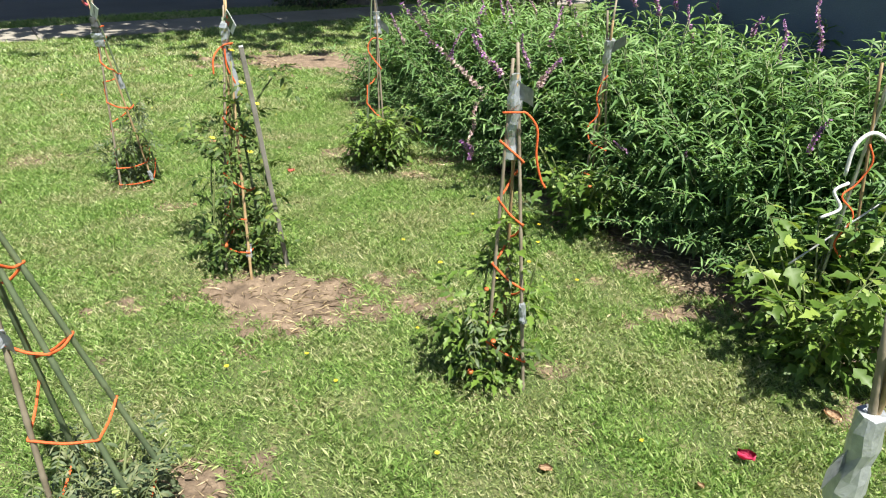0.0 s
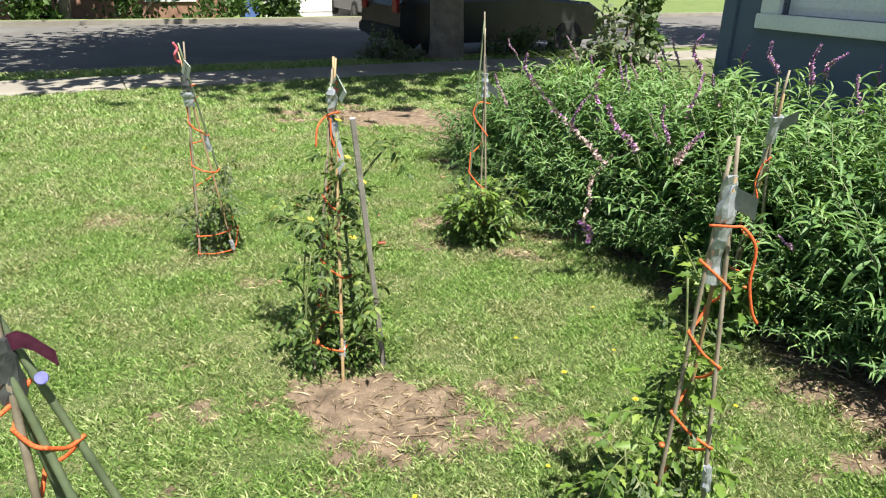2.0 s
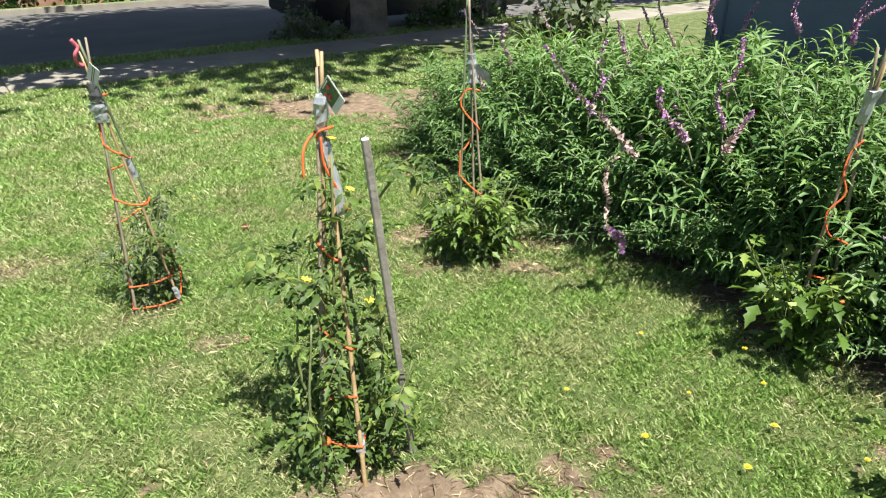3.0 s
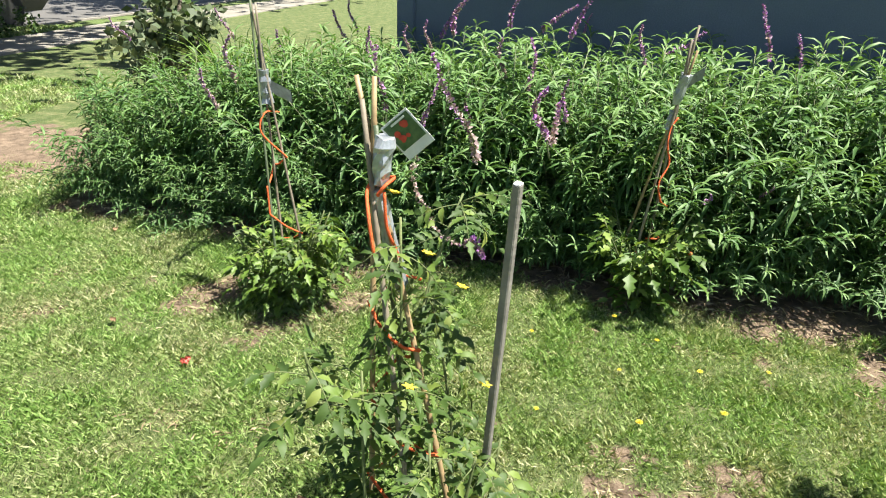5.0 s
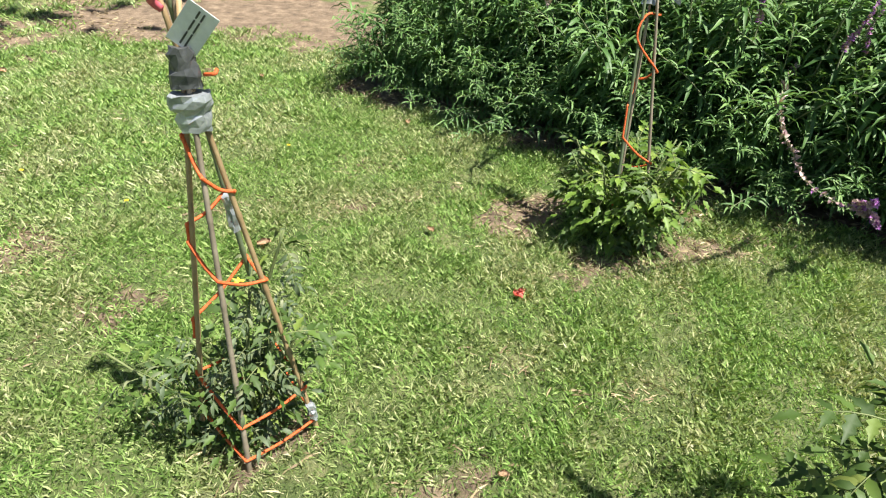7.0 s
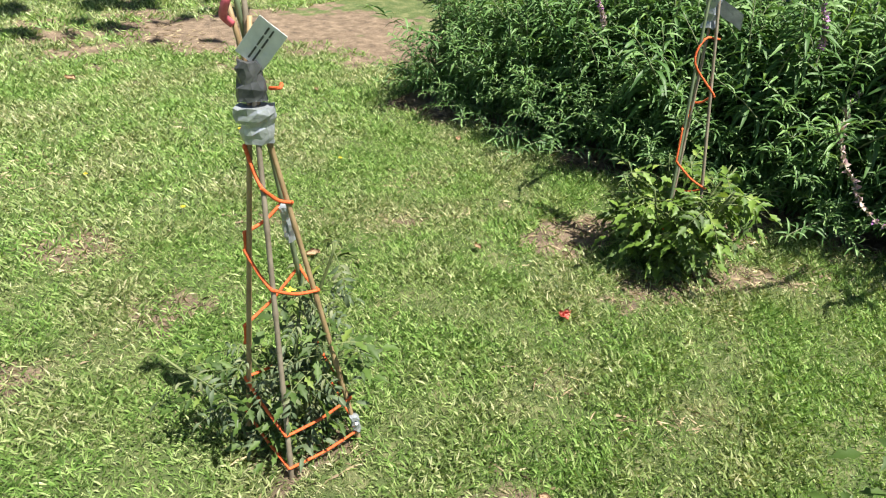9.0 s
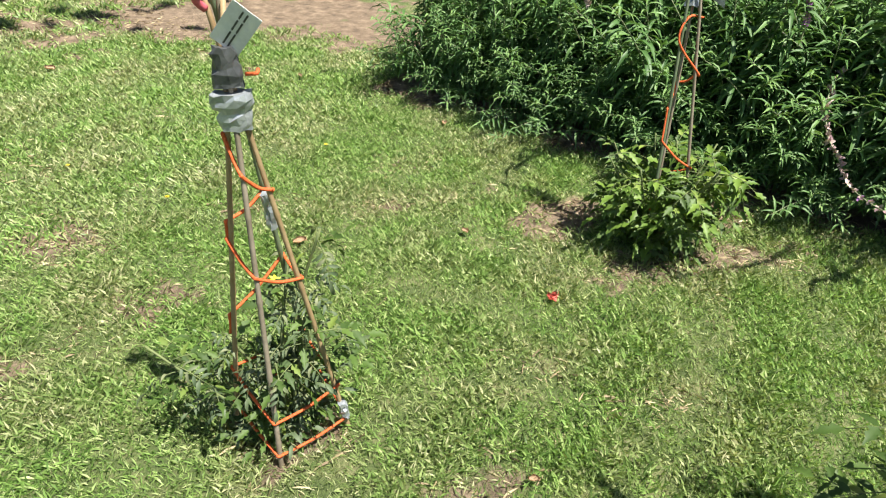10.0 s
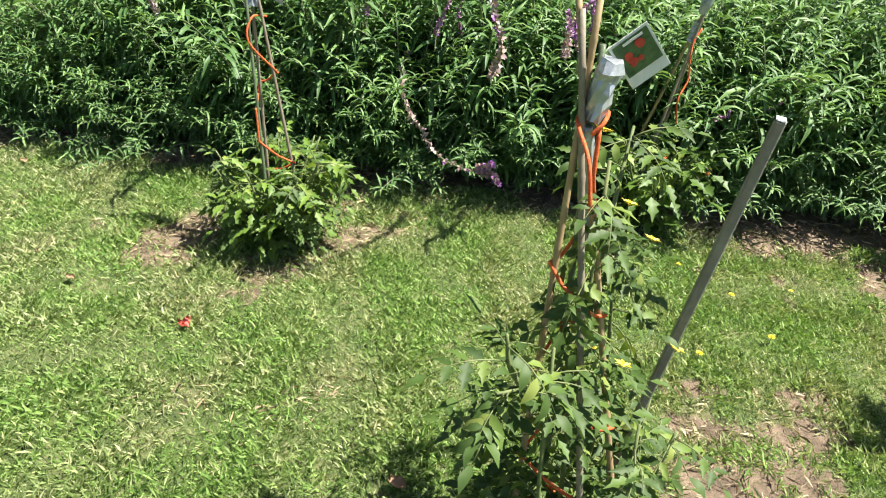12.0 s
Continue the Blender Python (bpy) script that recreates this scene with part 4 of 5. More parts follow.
    cord(t, [(0.09, 0.08, 0.755), (0.03, 0.07, 0.765), (0.0, 0.06, 0.70)] + spiral(c, ((0, 0.60), (2, 0.56), (1, 0.50), (1, 0.40), (0, 0.30), (2, 0.26))))
    cord(t, spiral(c, ((1, 0.17), (0, 0.12), (2, 0.14), (1, 0.17))))

    # tower nearest the start of the walk, with ribbon and blue tag
    c = crossing(((-0.06, -0.10), (0.16, -0.06), (-0.09, 0.09), (0.13, 0.12)), (-0.09, 0.02), 0.86, 1.14, 0.4)
    t = tower(-0.495, 0.99, "four-legged green bamboo tower tied with orange cord", c, (M_GREYCANE, M_GREENCANE, M_GREENCANE, M_GREENCANE), 0.0075, lean=(0.02, -0.10))
    wrap(t, (-0.09, 0.02, 0.87), (-0.09, 0.02, 0.97), 0.021, 0.018, M_DARKTAPE, 18, label="dark grey tape")
    bm = bmesh.new()
    rows = [[bm.verts.new((-0.085 + 0.065 * s, 0.02 + 0.02 * s, 0.945 + 0.02 * math.sin(4 * s) + q)) for q in (-0.014, 0.014)] for s in (0, 0.2, 0.4, 0.6, 0.8, 1.0)]
    fresh = [bm.faces.new((a[0], b[0], b[1], a[1])) for a, b in zip(rows, rows[1:])]
    bmesh.ops.solidify(bm, geom=fresh, thickness=0.001)
    part("ribbon", bm, M_MAROON, t, "glossy dark purple ribbon")
    part("tag", smooth_cone(0.009, 0.006, pose(-0.045, 0.03, 0.90, 70, 0, 20)), M_BLUE, t, "small blue tag")
    cord(t, ((-0.07, 0.05, 0.89), (-0.09, -0.01, 0.86), (-0.13, -0.02, 0.865), (-0.16, -0.03, 0.84), (-0.165, -0.04, 0.79)))
    cord(t, spiral(c, ((2, 0.86), (0, 0.83), (1, 0.80), (3, 0.77), (2, 0.72), (0, 0.68), (0, 0.62), (1, 0.585), (3, 0.57), (2, 0.5), (2, 0.44), (0, 0.36), (1, 0.35), (3, 0.36))))
    cord(t, spiral(c, ((2, 0.15), (0, 0.12), (1, 0.10), (3, 0.12))))
    wrap(t, (-0.082, -0.025, 0.61), (-0.084, -0.02, 0.65), 0.017, 0.015, M_TAPE, 19, (-0.03, -0.05, 0.625))

    # canes standing inside the hedge
    c = crossing(((-0.08, -0.06), (0.06, -0.04), (-0.02, 0.06)), (0.05, 0.02), 0.85, 1.12, 0.4)
    t = tower(1.01, 3.15, "bamboo canes with silver tape, half hidden in the sage hedge", c, (M_GREYCANE, M_GREYCANE, M_TAN), lean=(-0.10, -0.19))
    wrap(t, (0.04, 0.02, 0.84), (0.055, 0.02, 0.95), 0.015, 0.02, M_TAPE, 21, (0.12, -0.01, 0.95))
    wrap(t, (0.03, 0.02, 0.74), (0.04, 0.02, 0.81), 0.013, 0.014, M_TAPE, 22)
    cord(t, ((0.05, 0.0, 0.79), (0.02, 0.0, 0.75), (0.0, -0.02, 0.69), (0.01, -0.04, 0.62), (-0.04, -0.05, 0.56), (-0.03, -0.07, 0.49), (0.02, -0.06, 0.45), (0.05, -0.06, 0.43)))
    cord(t, ((-0.07, -0.08, 0.33), (-0.02, -0.10, 0.32), (0.02, -0.08, 0.30)))

    # tower over the broad-leaved plant at the end of the hedge
    c = crossing(((-0.06, -0.06), (0.09, -0.05), (0.0, 0.09)), (0.0, 0.0), 0.84, 1.1, 0.5)
    t = tower(1.73, 2.12, "metal and cane tower with white and orange cord", c, (M_STEEL, M_TAN, M_STEEL), lean=(-0.06, -0.12))
    cord(t, ((-0.06, -0.04, 0.70), (-0.05, -0.03, 0.80), (0.0, -0.02, 0.84), (0.06, -0.02, 0.80), (0.09, -0.03, 0.72)), 0.007, M_WHITECORD)
    cord(t, ((-0.03, -0.02, 0.66), (-0.08, -0.04, 0.64), (-0.05, -0.05, 0.58), (-0.11, -0.06, 0.55)), 0.006, M_WHITECORD)
    cord(t, ((0.0, -0.02, 0.80), (0.02, -0.03, 0.74), (-0.01, -0.03, 0.66), (-0.05, -0.04, 0.62), (0.0, -0.05, 0.55), (-0.04, -0.06, 0.45), (0.0, -0.05, 0.38)))
    cane("rod", (-0.16, -0.10, 0.42), (0.22, 0.02, 0.66), 0.004, M_STEEL, t, "thin bare metal rod")

    # canes right beside the start of the walk
    c = crossing(((-0.05, -0.05), (0.08, -0.04), (0.0, 0.09)), (0.0, 0.0), 0.80, 1.02, 0.6)
    t = tower(1.08, 0.67, "tan bamboo canes bound in silver duct tape", c, (M_TAN, M_GREYCANE, M_TAN), 0.008, lean=(-0.05, -0.07))
    wrap(t, (0.0, 0.0, 0.60), (0.0, 0.0, 0.79), 0.025, 0.022, M_TAPE, 25, (-0.05, -0.02, 0.66))


build_towers()


# ---- staked plants ----
def leaf_kind(seed, leaflets, leaf_len, leaflet_len, width, material, lobed=True):
    """A compound leaf: a curved stalk with paired leaflets; lies along +x, face up."""
    rng = np.random.default_rng(seed)
    s = np.linspace(0, 1, 6)
    path = np.stack((leaf_len * s, 0.02 * leaf_len * np.sin(4 * s), 0.16 * leaf_len * np.sin(2.2 * s) - 0.22 * leaf_len * s ** 2), 1)
    bm = tube(bmesh.new(), [tuple(p) for p in path], [0.0016 - 0.0009 * k for k in s], 4)
    bmesh.ops.triangulate(bm, faces=bm.faces)
    bm.verts.index_update()
    sv = np.array([v.co for v in bm.verts])
    sf = np.array([[v.index for v in f.verts] for f in bm.faces])
    bm.free()
    k = np.arange(leaflets)
    t = np.where(k == leaflets - 1, 1.0, 0.32 + 0.62 * (k // 2) / max(1, (leaflets - 1) // 2))
    p = np.stack([np.interp(t, s, path[:, j]) for j in range(3)], 1)
    a = np.where(k == leaflets - 1, 0.0, np.where(k % 2 == 0, 1, -1) * rng.uniform(0.8, 1.15, leaflets))
    along = np.stack((np.cos(a), np.sin(a), rng.uniform(-0.45, 0.15, leaflets)), 1)
    face = np.array((0, 0, 1.0)) + rng.normal(0, 0.28, (leaflets, 3))
    size = leaflet_len * rng.uniform(0.75, 1.15, leaflets) * np.where(k == leaflets - 1, 1.2, 1.0)
    shape, tris = (LOBED, LOBED_TRIS) if lobed else (LANCE, LEAF_TRIS)
    lv, lf = strewn(shape, tris, p, along, face, size, size * width)
    return soup("leaf", np.concatenate((sv, lv)), np.concatenate((sf, lf + len(sv))), [M_VINE, material], np.concatenate((np.zeros(len(sf)), np.ones(len(lf)))))


TOMATO_LEAVES = [leaf_kind(100 + k, 7, 0.11, 0.042, 0.44, M_TOMATO, k < 3) for k in range(5)]
PALE_LEAVES = [leaf_kind(110 + k, 7, 0.105, 0.042, 0.48, M_BRIGHT) for k in range(5)]
BROAD_LEAVES = [leaf_kind(120 + k, 3, 0.10, 0.08, 0.55, M_BRIGHT) for k in range(4)]
GREY_LEAVES = [leaf_kind(130 + k, 9, 0.09, 0.032, 0.30, M_GREY, False) for k in range(4)]


def plant(x, y, label, stems, leaves, kinds, seed, low=0.03, scale=(0.7, 1.2), fruit=(), droop=12, yellow=(), lean=(0.0, 0.0)):
    """A staked plant: vine stems, and leaves set along them all round."""
    rng = np.random.default_rng(seed)
    p = thing("tomato_plant", leaning(x, y, lean), label, "plant", "staked plants")
    lines = []
    for line in stems:
        pts = bend(line, 5)
        lines.append(pts)
        smooth(part("stem", tube(bmesh.new(), pts, [0.006 * (1 - 0.6 * k / len(pts)) for k in range(len(pts))], 6), M_VINE, p))
    lengths = [sum((b - a).length for a, b in zip(q, q[1:])) for q in lines]
    share = np.array(lengths) / sum(lengths)
    for k in range(leaves):
        pts = lines[rng.choice(len(lines), p=share)]
        i = rng.uniform(0.05, len(pts) - 1.01)
        at = pts[int(i)].lerp(pts[int(i) + 1], i % 1)
        at.z = max(at.z, low)
        ob = new("leaf", kinds[rng.integers(0, len(kinds))])
        ob.parent = p
        turn = rng.uniform(0, 360)
        ob.matrix_basis = Matrix.Translation(at) @ pose(0, 0, 0, 0, 0, turn) @ pose(0, 0, 0, rng.normal(0, 18), rng.normal(droop - 25 * (at.z < 0.08), 22), 0) @ Matrix.Scale(rng.uniform(*scale), 4)
    for n, (fx, fy, fz, r, m) in enumerate(fruit):
        bm = bmesh.new()
        bmesh.ops.create_uvsphere(bm, u_segments=12, v_segments=8, radius=r)
        for v in bm.verts:
            v.co.z *= 0.9 - 0.25 * (v.co.z > r * 0.8)
        f = smooth(part("tomato", bm, m, p, "ripening orange-red tomato" if m is M_TOMATO_FRUIT else "small green tomato"))
        f.location = (fx, fy, fz)
    for fx, fy, fz in yellow:
        bm = bmesh.new()
        for a in range(6):
            c = pose(0, 0, 0, 20, 0, 60 * a)
            q = [bm.verts.new(c @ Vector(w)) for w in ((0, 0, 0), (0.004, 0.009, 0.003), (0, 0.017, 0.0), (-0.004, 0.009, 0.003))]
            bm.faces.new(q)
        f = part("blossom", bm, M_YELLOW, p, "small yellow blossom")
        f.matrix_basis = pose(fx, fy, fz, 30 * fx, 20, 40 * fy)
    return p


def fan(n, r, h, seed, spread=0.35):
    rng = random.Random(seed)
    out = []
    for k in range(n):
        a = 2 * math.pi * k / n + rng.uniform(-0.4, 0.4)
        q, t = r * rng.uniform(0.6, 1.0), h * rng.uniform(0.6, 1.0)
        out.append(((0.02 * math.cos(a), 0.02 * math.sin(a), -0.02), (q * spread * math.cos(a), q * spread * math.sin(a), t * 0.5), (q * math.cos(a), q * math.sin(a), t)))
    return out


plant(0.525, 1.70, "tomato vine with small orange-red fruit inside a cane tower", (
    ((0.0, 0.0, -0.02), (0.02, 0.03, 0.3), (0.0, 0.04, 0.62)), ((0.0, 0.0, -0.02), (-0.07, 0.02, 0.22), (-0.05, 0.05, 0.5)), ((0.0, 0.0, -0.02), (-0.12, 0.03, 0.14), (-0.20, 0.08, 0.24)),
    ((0, 0, -0.02), (0.06, 0.06, 0.2), (0.10, 0.05, 0.45)), ((0, 0, -0.02), (-0.1, -0.05, 0.12), (-0.14, -0.03, 0.34)), ((0.02, 0.03, 0.3), (0.0, 0.1, 0.5), (-0.03, 0.12, 0.75))),
    175, TOMATO_LEAVES[:3] + PALE_LEAVES + GREY_LEAVES[:1], 201, scale=(0.7, 1.3), fruit=((-0.06, -0.05, 0.38, 0.008, M_TOMATO_FRUIT), (-0.03, -0.07, 0.20, 0.009, M_TOMATO_FRUIT), (-0.10, -0.05, 0.06, 0.011, M_TOMATO_FRUIT)))
plant(-0.588, 2.45, "tall tomato vine climbing a bamboo tower beside a timber stake", (
    ((0, 0, -0.02), (-0.02, 0.03, 0.4), (0.02, 0.08, 0.88)), ((0, 0, -0.02), (0.10, 0.02, 0.3), (0.08, 0.06, 0.7)), ((0, 0, -0.02), (-0.13, 0.0, 0.25), (-0.10, 0.05, 0.6)), ((0, 0, -0.02), (-0.08, -0.13, 0.2), (-0.05, -0.1, 0.5)),
    ((0, 0, -0.02), (0.12, -0.06, 0.16), (0.19, -0.04, 0.34)), ((0, 0, -0.02), (-0.12, 0.06, 0.16), (-0.19, 0.07, 0.30)), ((-0.02, 0.03, 0.4), (-0.13, 0.05, 0.53), (-0.22, 0.07, 0.57)), ((-0.15, 0.05, 0.53), (-0.19, 0.07, 0.60), (-0.20, 0.08, 0.67)),
    ((0.02, 0.05, 0.6), (0.12, 0.10, 0.75), (0.22, 0.14, 0.86)), ((0, 0.02, 0.2), (0.0, -0.12, 0.3), (0.03, -0.14, 0.45)), ((0, 0, -0.02), (-0.06, 0.12, 0.18), (-0.06, 0.17, 0.34))),
    255, TOMATO_LEAVES, 202, lean=(-0.045, -0.01), fruit=((-0.05, -0.14, 0.16, 0.014, M_TOMATO_FRUIT),), yellow=((0.06, 0.05, 0.80), (0.12, 0.02, 0.72), (0.02, 0.1, 0.92), (-0.06, -0.05, 0.6), (0.1, -0.08, 0.55)))
plant(-1.565, 3.36, "sparse greyish tomato vine at the foot of a cane tower", fan(6, 0.13, 0.34, 1) + [((0, 0, 0), (0.04, 0.04, 0.3), (0.10, 0.02, 0.52)), ((0, 0, 0), (-0.12, 0.0, 0.1), (-0.28, 0.06, 0.26)), ((0, 0, 0), (0.0, 0.0, 0.25), (0.04, 0.08, 0.44))],
      170, GREY_LEAVES + TOMATO_LEAVES[:2], 203, scale=(0.7, 1.15), yellow=((0.0, 0.03, 0.40),))
plant(-0.23, 3.85, "bushy young green plant below a slim cane tower", fan(18, 0.21, 0.38, 2, 0.55), 320, PALE_LEAVES + TOMATO_LEAVES[:3], 204, scale=(0.8, 1.3))
plant(-0.475, 1.0, "low greyish tomato plant inside a bamboo tower", fan(10, 0.19, 0.25, 3, 0.5), 150, GREY_LEAVES, 205, scale=(0.8, 1.3), fruit=((0.06, -0.06, 0.16, 0.016, M_GREENFRUIT),))
plant(0.93, 3.02, "bright broad-leaved plant at the foot of the sage hedge", fan(12, 0.25, 0.44, 4, 0.5), 160, BROAD_LEAVES + PALE_LEAVES[:2], 206, scale=(0.7, 1.05), fruit=((0.0, -0.2, 0.3, 0.009, M_TOMATO_FRUIT),))
plant(1.63, 1.87, "lush broad-leaved plant shading dry soil at the hedge's end", fan(16, 0.33, 0.6, 5, 0.5), 240, BROAD_LEAVES + PALE_LEAVES[:3], 207, scale=(0.85, 1.35))


# ---- tall grass between the sage bushes ----
def build_clump(x, y, seed, count):
    rng = np.random.default_rng(seed)
    clump = thing("grass_clump", pose(x, y, 0), "bright yellow-green tufted grass growing through the sage hedge", "grass clump", "tufted grasses")
    for k in range(count):
        a, r, h = rng.uniform(0, 6.28), rng.uniform(0.15, 0.5), rng.uniform(0.72, 0.98)
        s = np.linspace(0, 1, 7)
        line = np.stack((np.cos(a) * (0.05 + r * s ** 2.2), np.sin(a) * (0.05 + r * s ** 2.2), h * (1.25 * s - 0.38 * s ** 3)), 1)
        side = np.array((-math.sin(a), math.cos(a), 0)) * 0.0065
        wide = (1 - s ** 3)[:, None]
        verts = np.concatenate((line - side * wide, line + side * wide - np.array((0, 0, 0.001))))
        i = np.arange(6)
        tris = np.concatenate((np.stack((i, i + 1, i + 8), 1), np.stack((i, i + 8, i + 7), 1)))
        ob = new("blade", soup("blade", verts, tris, [M_TUFT]))
        ob.parent = clump


for n, (x, y) in enumerate(((0.569, 5.3), (1.021, 4.581), (0.362, 5.712))):
    build_clump(x, y, 400 + n, 70)


# ---- small things on the lawn ----
def scatter_bits():
    rng = np.random.default_rng(77)
    spots = [(-1.575, 5.187), (-2.173, 4.855), (0.062, 2.732), (0.458, 2.728), (0.658, 2.539), (0.724, 2.973), (0.856, 2.4), (0.506, 2.361), (-0.161, 1.754), (-0.024, 1.6), (-0.414, 1.646), (0.215, 1.951), (-3.053, 5.111), (-1.823, 4.511), (0.382, 3.085), (0.948, 1.394), (0.342, 1.29), (-1.189, 4.851), (0.707, 2.759), (0.26, 2.493)]
    first = None
    for x, y in spots:
        m = pose(x, y, float(lawn_height(x, y)), 0, 0, rng.uniform(0, 360)) @ Matrix.Scale(rng.uniform(0.6, 1.0), 4)
        if first is None:
            first = thing("dandelion", m, "small yellow dandelion flower in the grass", "flower", "lawn flowers")
            part("stalk", tube(bmesh.new(), ((0, 0, 0), (0.003, 0, 0.02), (0.004, 0, 0.045)), 0.0013, 5), M_VINE, first)
            bm = bmesh.new()
            for ring, (n, r, lift) in enumerate(((11, 0.014, 10), (9, 0.010, 30), (6, 0.006, 55))):
                for k in range(n):
                    c = pose(0.004, 0, 0.045 + 0.001 * ring, 0, 0, 360 * k / n + 13 * ring) @ pose(0, 0, 0, lift, 0, 0)
                    q = [bm.verts.new(c @ Vector(w)) for w in ((-0.001, 0, 0), (0.001, 0, 0), (0.0022, r, 0), (-0.0022, r, 0))]
                    bm.faces.new(q)
            part("flower_head", bm, M_YELLOW, first)
        else:
            copy_thing(first, m)

    def litter(name, x, y, size, material, label, curl=0.4, turn=0.0):
        bm = bmesh.new()
        rows = []
        for i in range(6):
            s = i / 5
            w = size * 0.34 * math.sin(math.pi * (0.1 + 0.84 * s)) ** 0.8
            rows.append([bm.verts.new((w * q, size * (s - 0.5), size * curl * (q * q * 0.5 + 0.5 * (s - 0.5) ** 2) + 0.02 + 0.003 * math.sin(9 * s + 4 * q))) for q in (-1, -0.4, 0.4, 1)])
        for a, b in zip(rows, rows[1:]):
            for k in range(3):
                bm.faces.new((a[k], a[k + 1], b[k + 1], b[k]))
        bmesh.ops.solidify(bm, geom=list(bm.faces), thickness=0.0008)
        ob = smooth(part(name, bm, material))
        ob.matrix_world = pose(x, y, float(lawn_height(x, y)), 0, 0, turn)
        tagged(ob, label, "leaf" if "leaf" in name else "petal", "fallen leaves and petals")

    litter("fallen_petal", -0.742, 3.615, 0.035, M_PETAL, "fallen red petals lying on the grass", 0.8, 30)
    litter("fallen_petal", -0.728, 3.622, 0.03, M_PETAL, "fallen red petals lying on the grass", 0.9, 120)
    litter("fallen_petal", 1.245, 1.357, 0.05, M_ROSE, "crimson rose petal lying on the grass", 0.9, 70)
    for x, y, n, a in ((-0.862, 4.043, 0.05, 20), (-1.085, 3.023, 0.04, 70), (-1.415, 4.13, 0.07, 100), (1.589, 1.584, 0.09, 40), (1.644, 1.517, 0.07, 110), (-0.721, 2.794, 0.07, 10), (0.655, 1.255, 0.06, 80), (1.081, 1.226, 0.04, 30), (0.966, 3.004, 0.05, 50), (-2.362, 6.048, 0.09, 60), (-1.159, 5.669, 0.05, 15), (-0.621, 4.95, 0.06, 160)):
        litter("dry_leaf", x, y, n * 0.65, M_DRYLEAF, "curled dry tan leaf lying on the lawn", 0.5, a)


scatter_bits()


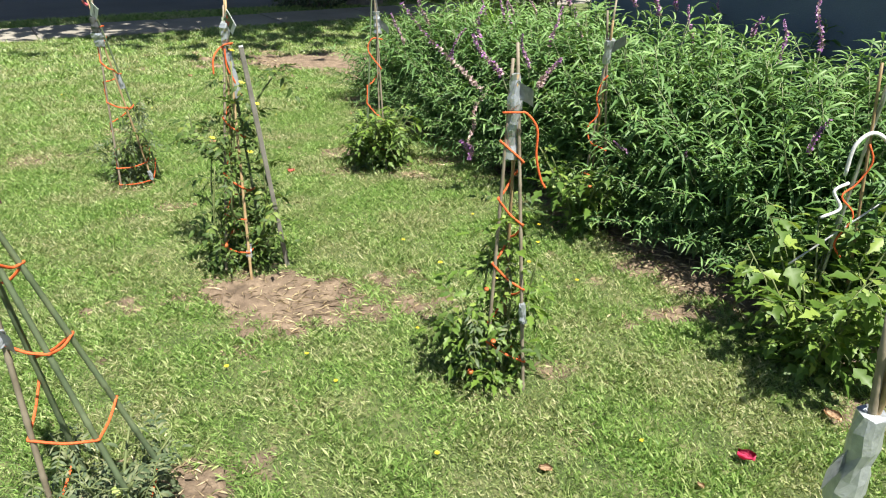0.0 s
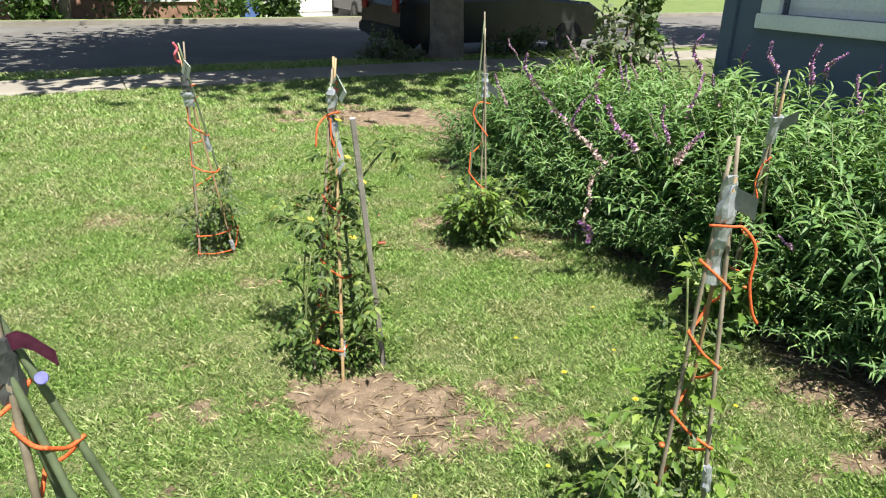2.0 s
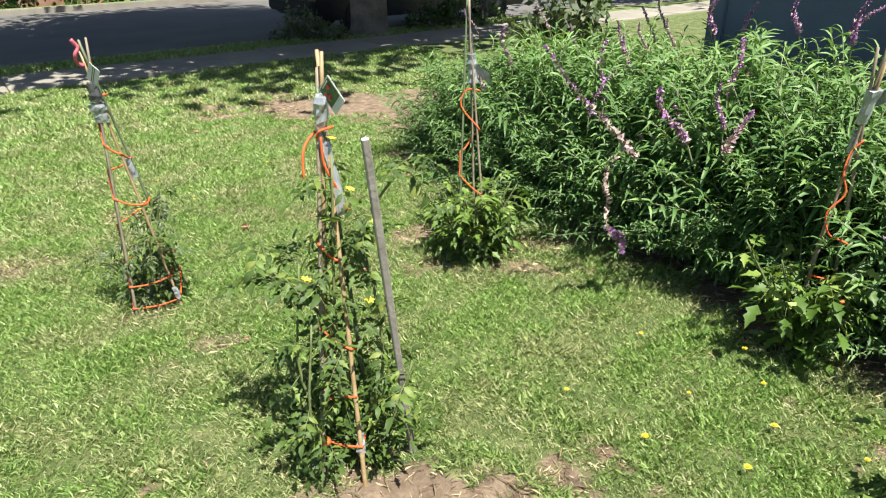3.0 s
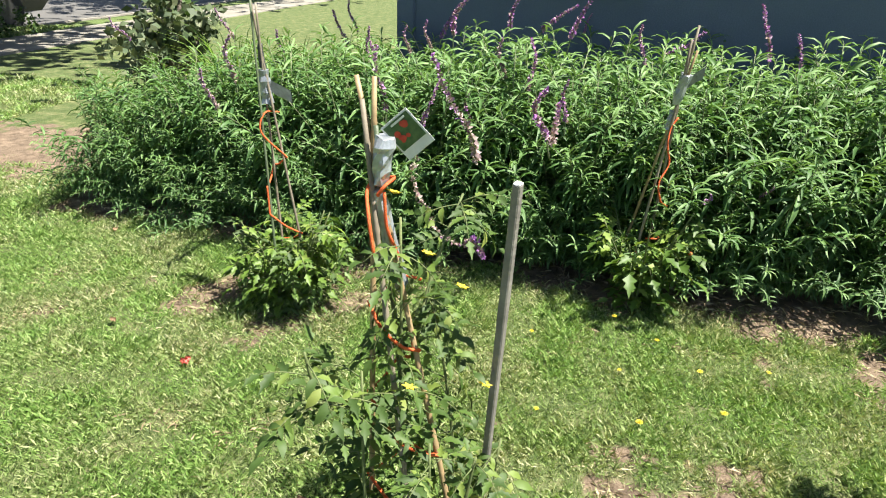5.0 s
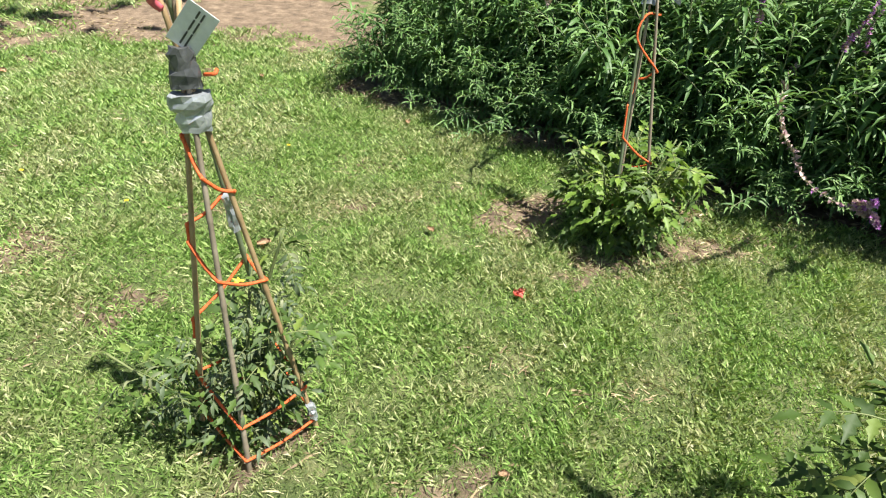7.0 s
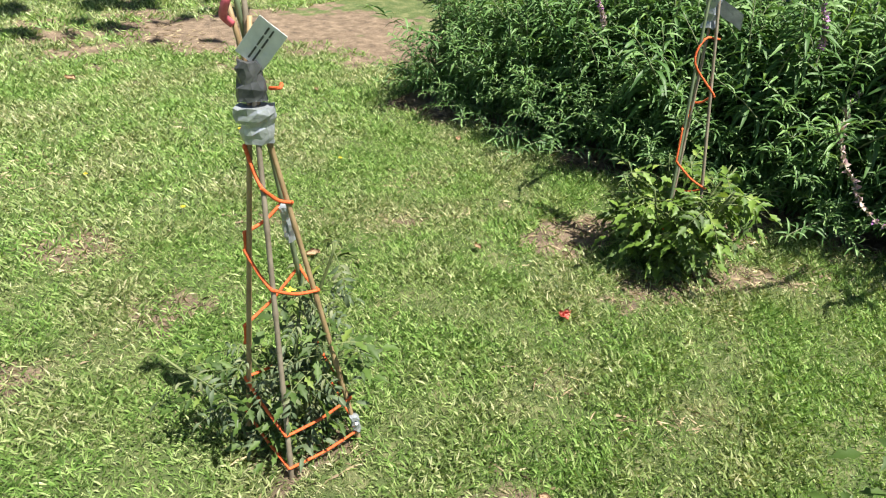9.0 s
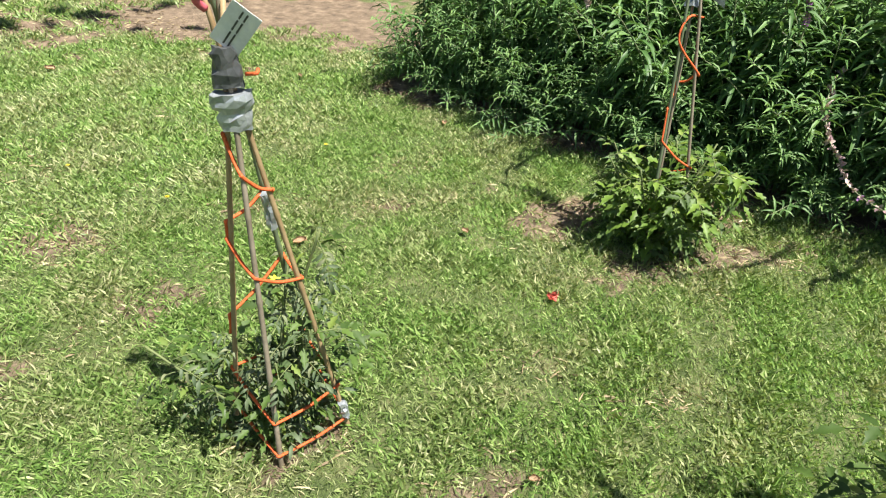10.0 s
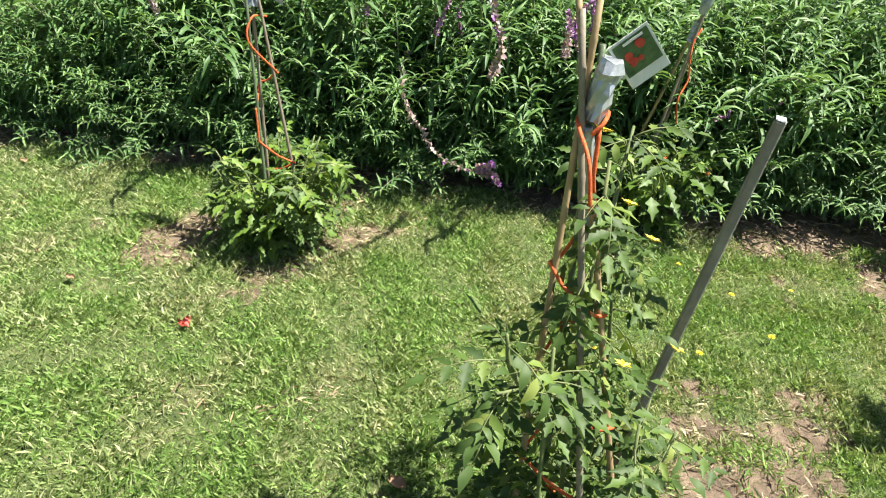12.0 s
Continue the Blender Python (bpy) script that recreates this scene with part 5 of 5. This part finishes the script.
# ---- grass ----
def build_grass():
    rng = np.random.default_rng(5)

    def sow(n, u0, u1, v0, v1):
        u, v = rng.uniform(u0, u1, n), rng.uniform(v0, v1, n)
        return (*to_world(u, v), u, v)

    def blades(name, x, y, z, length, width, lie, material, label, category):
        n = len(x)
        a = rng.uniform(0, 2 * np.pi, n)
        along = np.stack((np.cos(a), np.sin(a), lie), 1)
        face = np.stack((-np.cos(a) * 0.4, -np.sin(a) * 0.4, np.ones(n)), 1) + rng.normal(0, 0.5, (n, 3))
        verts, tris = strewn(BLADE, BLADE_TRIS, np.stack((x, y, z), 1), along, face, length, width)
        tagged(new(name, soup(name, verts, tris, [material])), label, category, kind="stuff")

    xs, ys, ls, ws = [], [], [], []
    for n, u0, u1, v0, v1, size, wide in ((900000, -1.5, 2.72, 0.0, 4.7, 0.034, 0.0015), (190000, -1.9, 3.3, 4.7, 6.6, 0.040, 0.0046), (90000, -2.4, 5.5, 6.6, 9.0, 0.048, 0.009)):
        x, y, u, v = sow(n, u0, u1, v0, v1)
        clump = 0.5 + 0.25 * np.sin(13 * x + 3 * np.sin(5 * y)) + 0.25 * np.sin(15 * y + 2 * np.sin(7 * x))
        keep = (u > -1.0 - 0.14 * v) & (rng.random(n) > bareness(x, y) * 1.02) & (rng.random(n) < 0.62 + 0.38 * clump)
        x, y, clump = x[keep], y[keep], clump[keep]
        xs.append(x), ys.append(y)
        ls.append(size * rng.uniform(0.5, 1.25, len(x)) * (0.7 + 0.5 * clump))
        ws.append(wide * rng.uniform(0.6, 1.2, len(x)))
    x, y, u, v = sow(170000, -4.5, 3.2, -1.5, 8.95)
    keep = ((u < -1.0 - 0.14 * v) | (v < 0.0)) & (rng.random(len(x)) > bareness(x, y))
    xs.append(x[keep]), ys.append(y[keep])
    ls.append(rng.uniform(0.03, 0.07, keep.sum())), ws.append(rng.uniform(0.003, 0.0065, keep.sum()))
    x, y, n, w = (np.concatenate(q) for q in (xs, ys, ls, ws))
    blades("lawn_grass", x, y, lawn_height(x, y) - 0.004, n, w, np.abs(rng.normal(0.9, 0.6, len(x))), M_GRASS, "short sunlit lawn grass with yellowed and straw-coloured blades", "grass")
    x, y, u, v = sow(28000, -6, 9, 10.12, 10.98)
    blades("verge_grass", x, y, street_height(v) - 0.004, rng.uniform(0.05, 0.1, len(x)), rng.uniform(0.006, 0.012, len(x)), np.abs(rng.normal(0.9, 0.4, len(x))), M_GRASS, "grass verge between pavement and kerb", "grass")
    # dry straw on the worn places
    x, y, u, v = sow(320000, -1.8, 3.2, 0.0, 8.6)
    b = bareness(x, y)
    keep = (b > 0.12) & (rng.random(len(x)) < np.where(v > 5.5, 0.17, 0.42) * (0.62 + 0.38 * np.sin(11 * x + 3 * np.sin(9 * y)) * np.sin(14 * y))) & (u < 2.85)
    x, y = x[keep], y[keep]
    blades("dry_straw", x, y, lawn_height(x, y) + 0.001 - 0.012 * b[keep] + rng.uniform(0, 0.008, len(x)), rng.uniform(0.015, 0.06, len(x)), rng.uniform(0.001, 0.0028, len(x)), rng.normal(0.02, 0.09, len(x)), M_STRAW, "dry straw and clippings lying on bare soil", "straw")


build_grass()


def build_twigs():
    rng = random.Random(9)
    for k, (x, y, a, n) in enumerate(((-0.169, 2.182, 20, 0.22), (-0.088, 2.297, -30, 0.14), (-0.252, 2.068, 5, 0.26), (-0.382, 2.266, 60, 0.12), (1.259, 2.444, 15, 0.2), (-0.011, 2.22, 80, 0.12), (-0.184, 2.36, 150, 0.18))):
        twig = part("twig", tube(bmesh.new(), bend(((-n / 2, 0, 0.008), (-n / 6, rng.uniform(-0.02, 0.02), 0.012), (n / 6, rng.uniform(-0.02, 0.02), 0.006), (n / 2, 0.01, 0.01)), 4), 0.0019, 6), M_STRAW)
        twig.matrix_world = pose(x, y, float(lawn_height(x, y)) - 0.01, 0, 0, a)
        tagged(twig, "dry pale twig lying on bare soil", "twig", "dry twigs")


build_twigs()
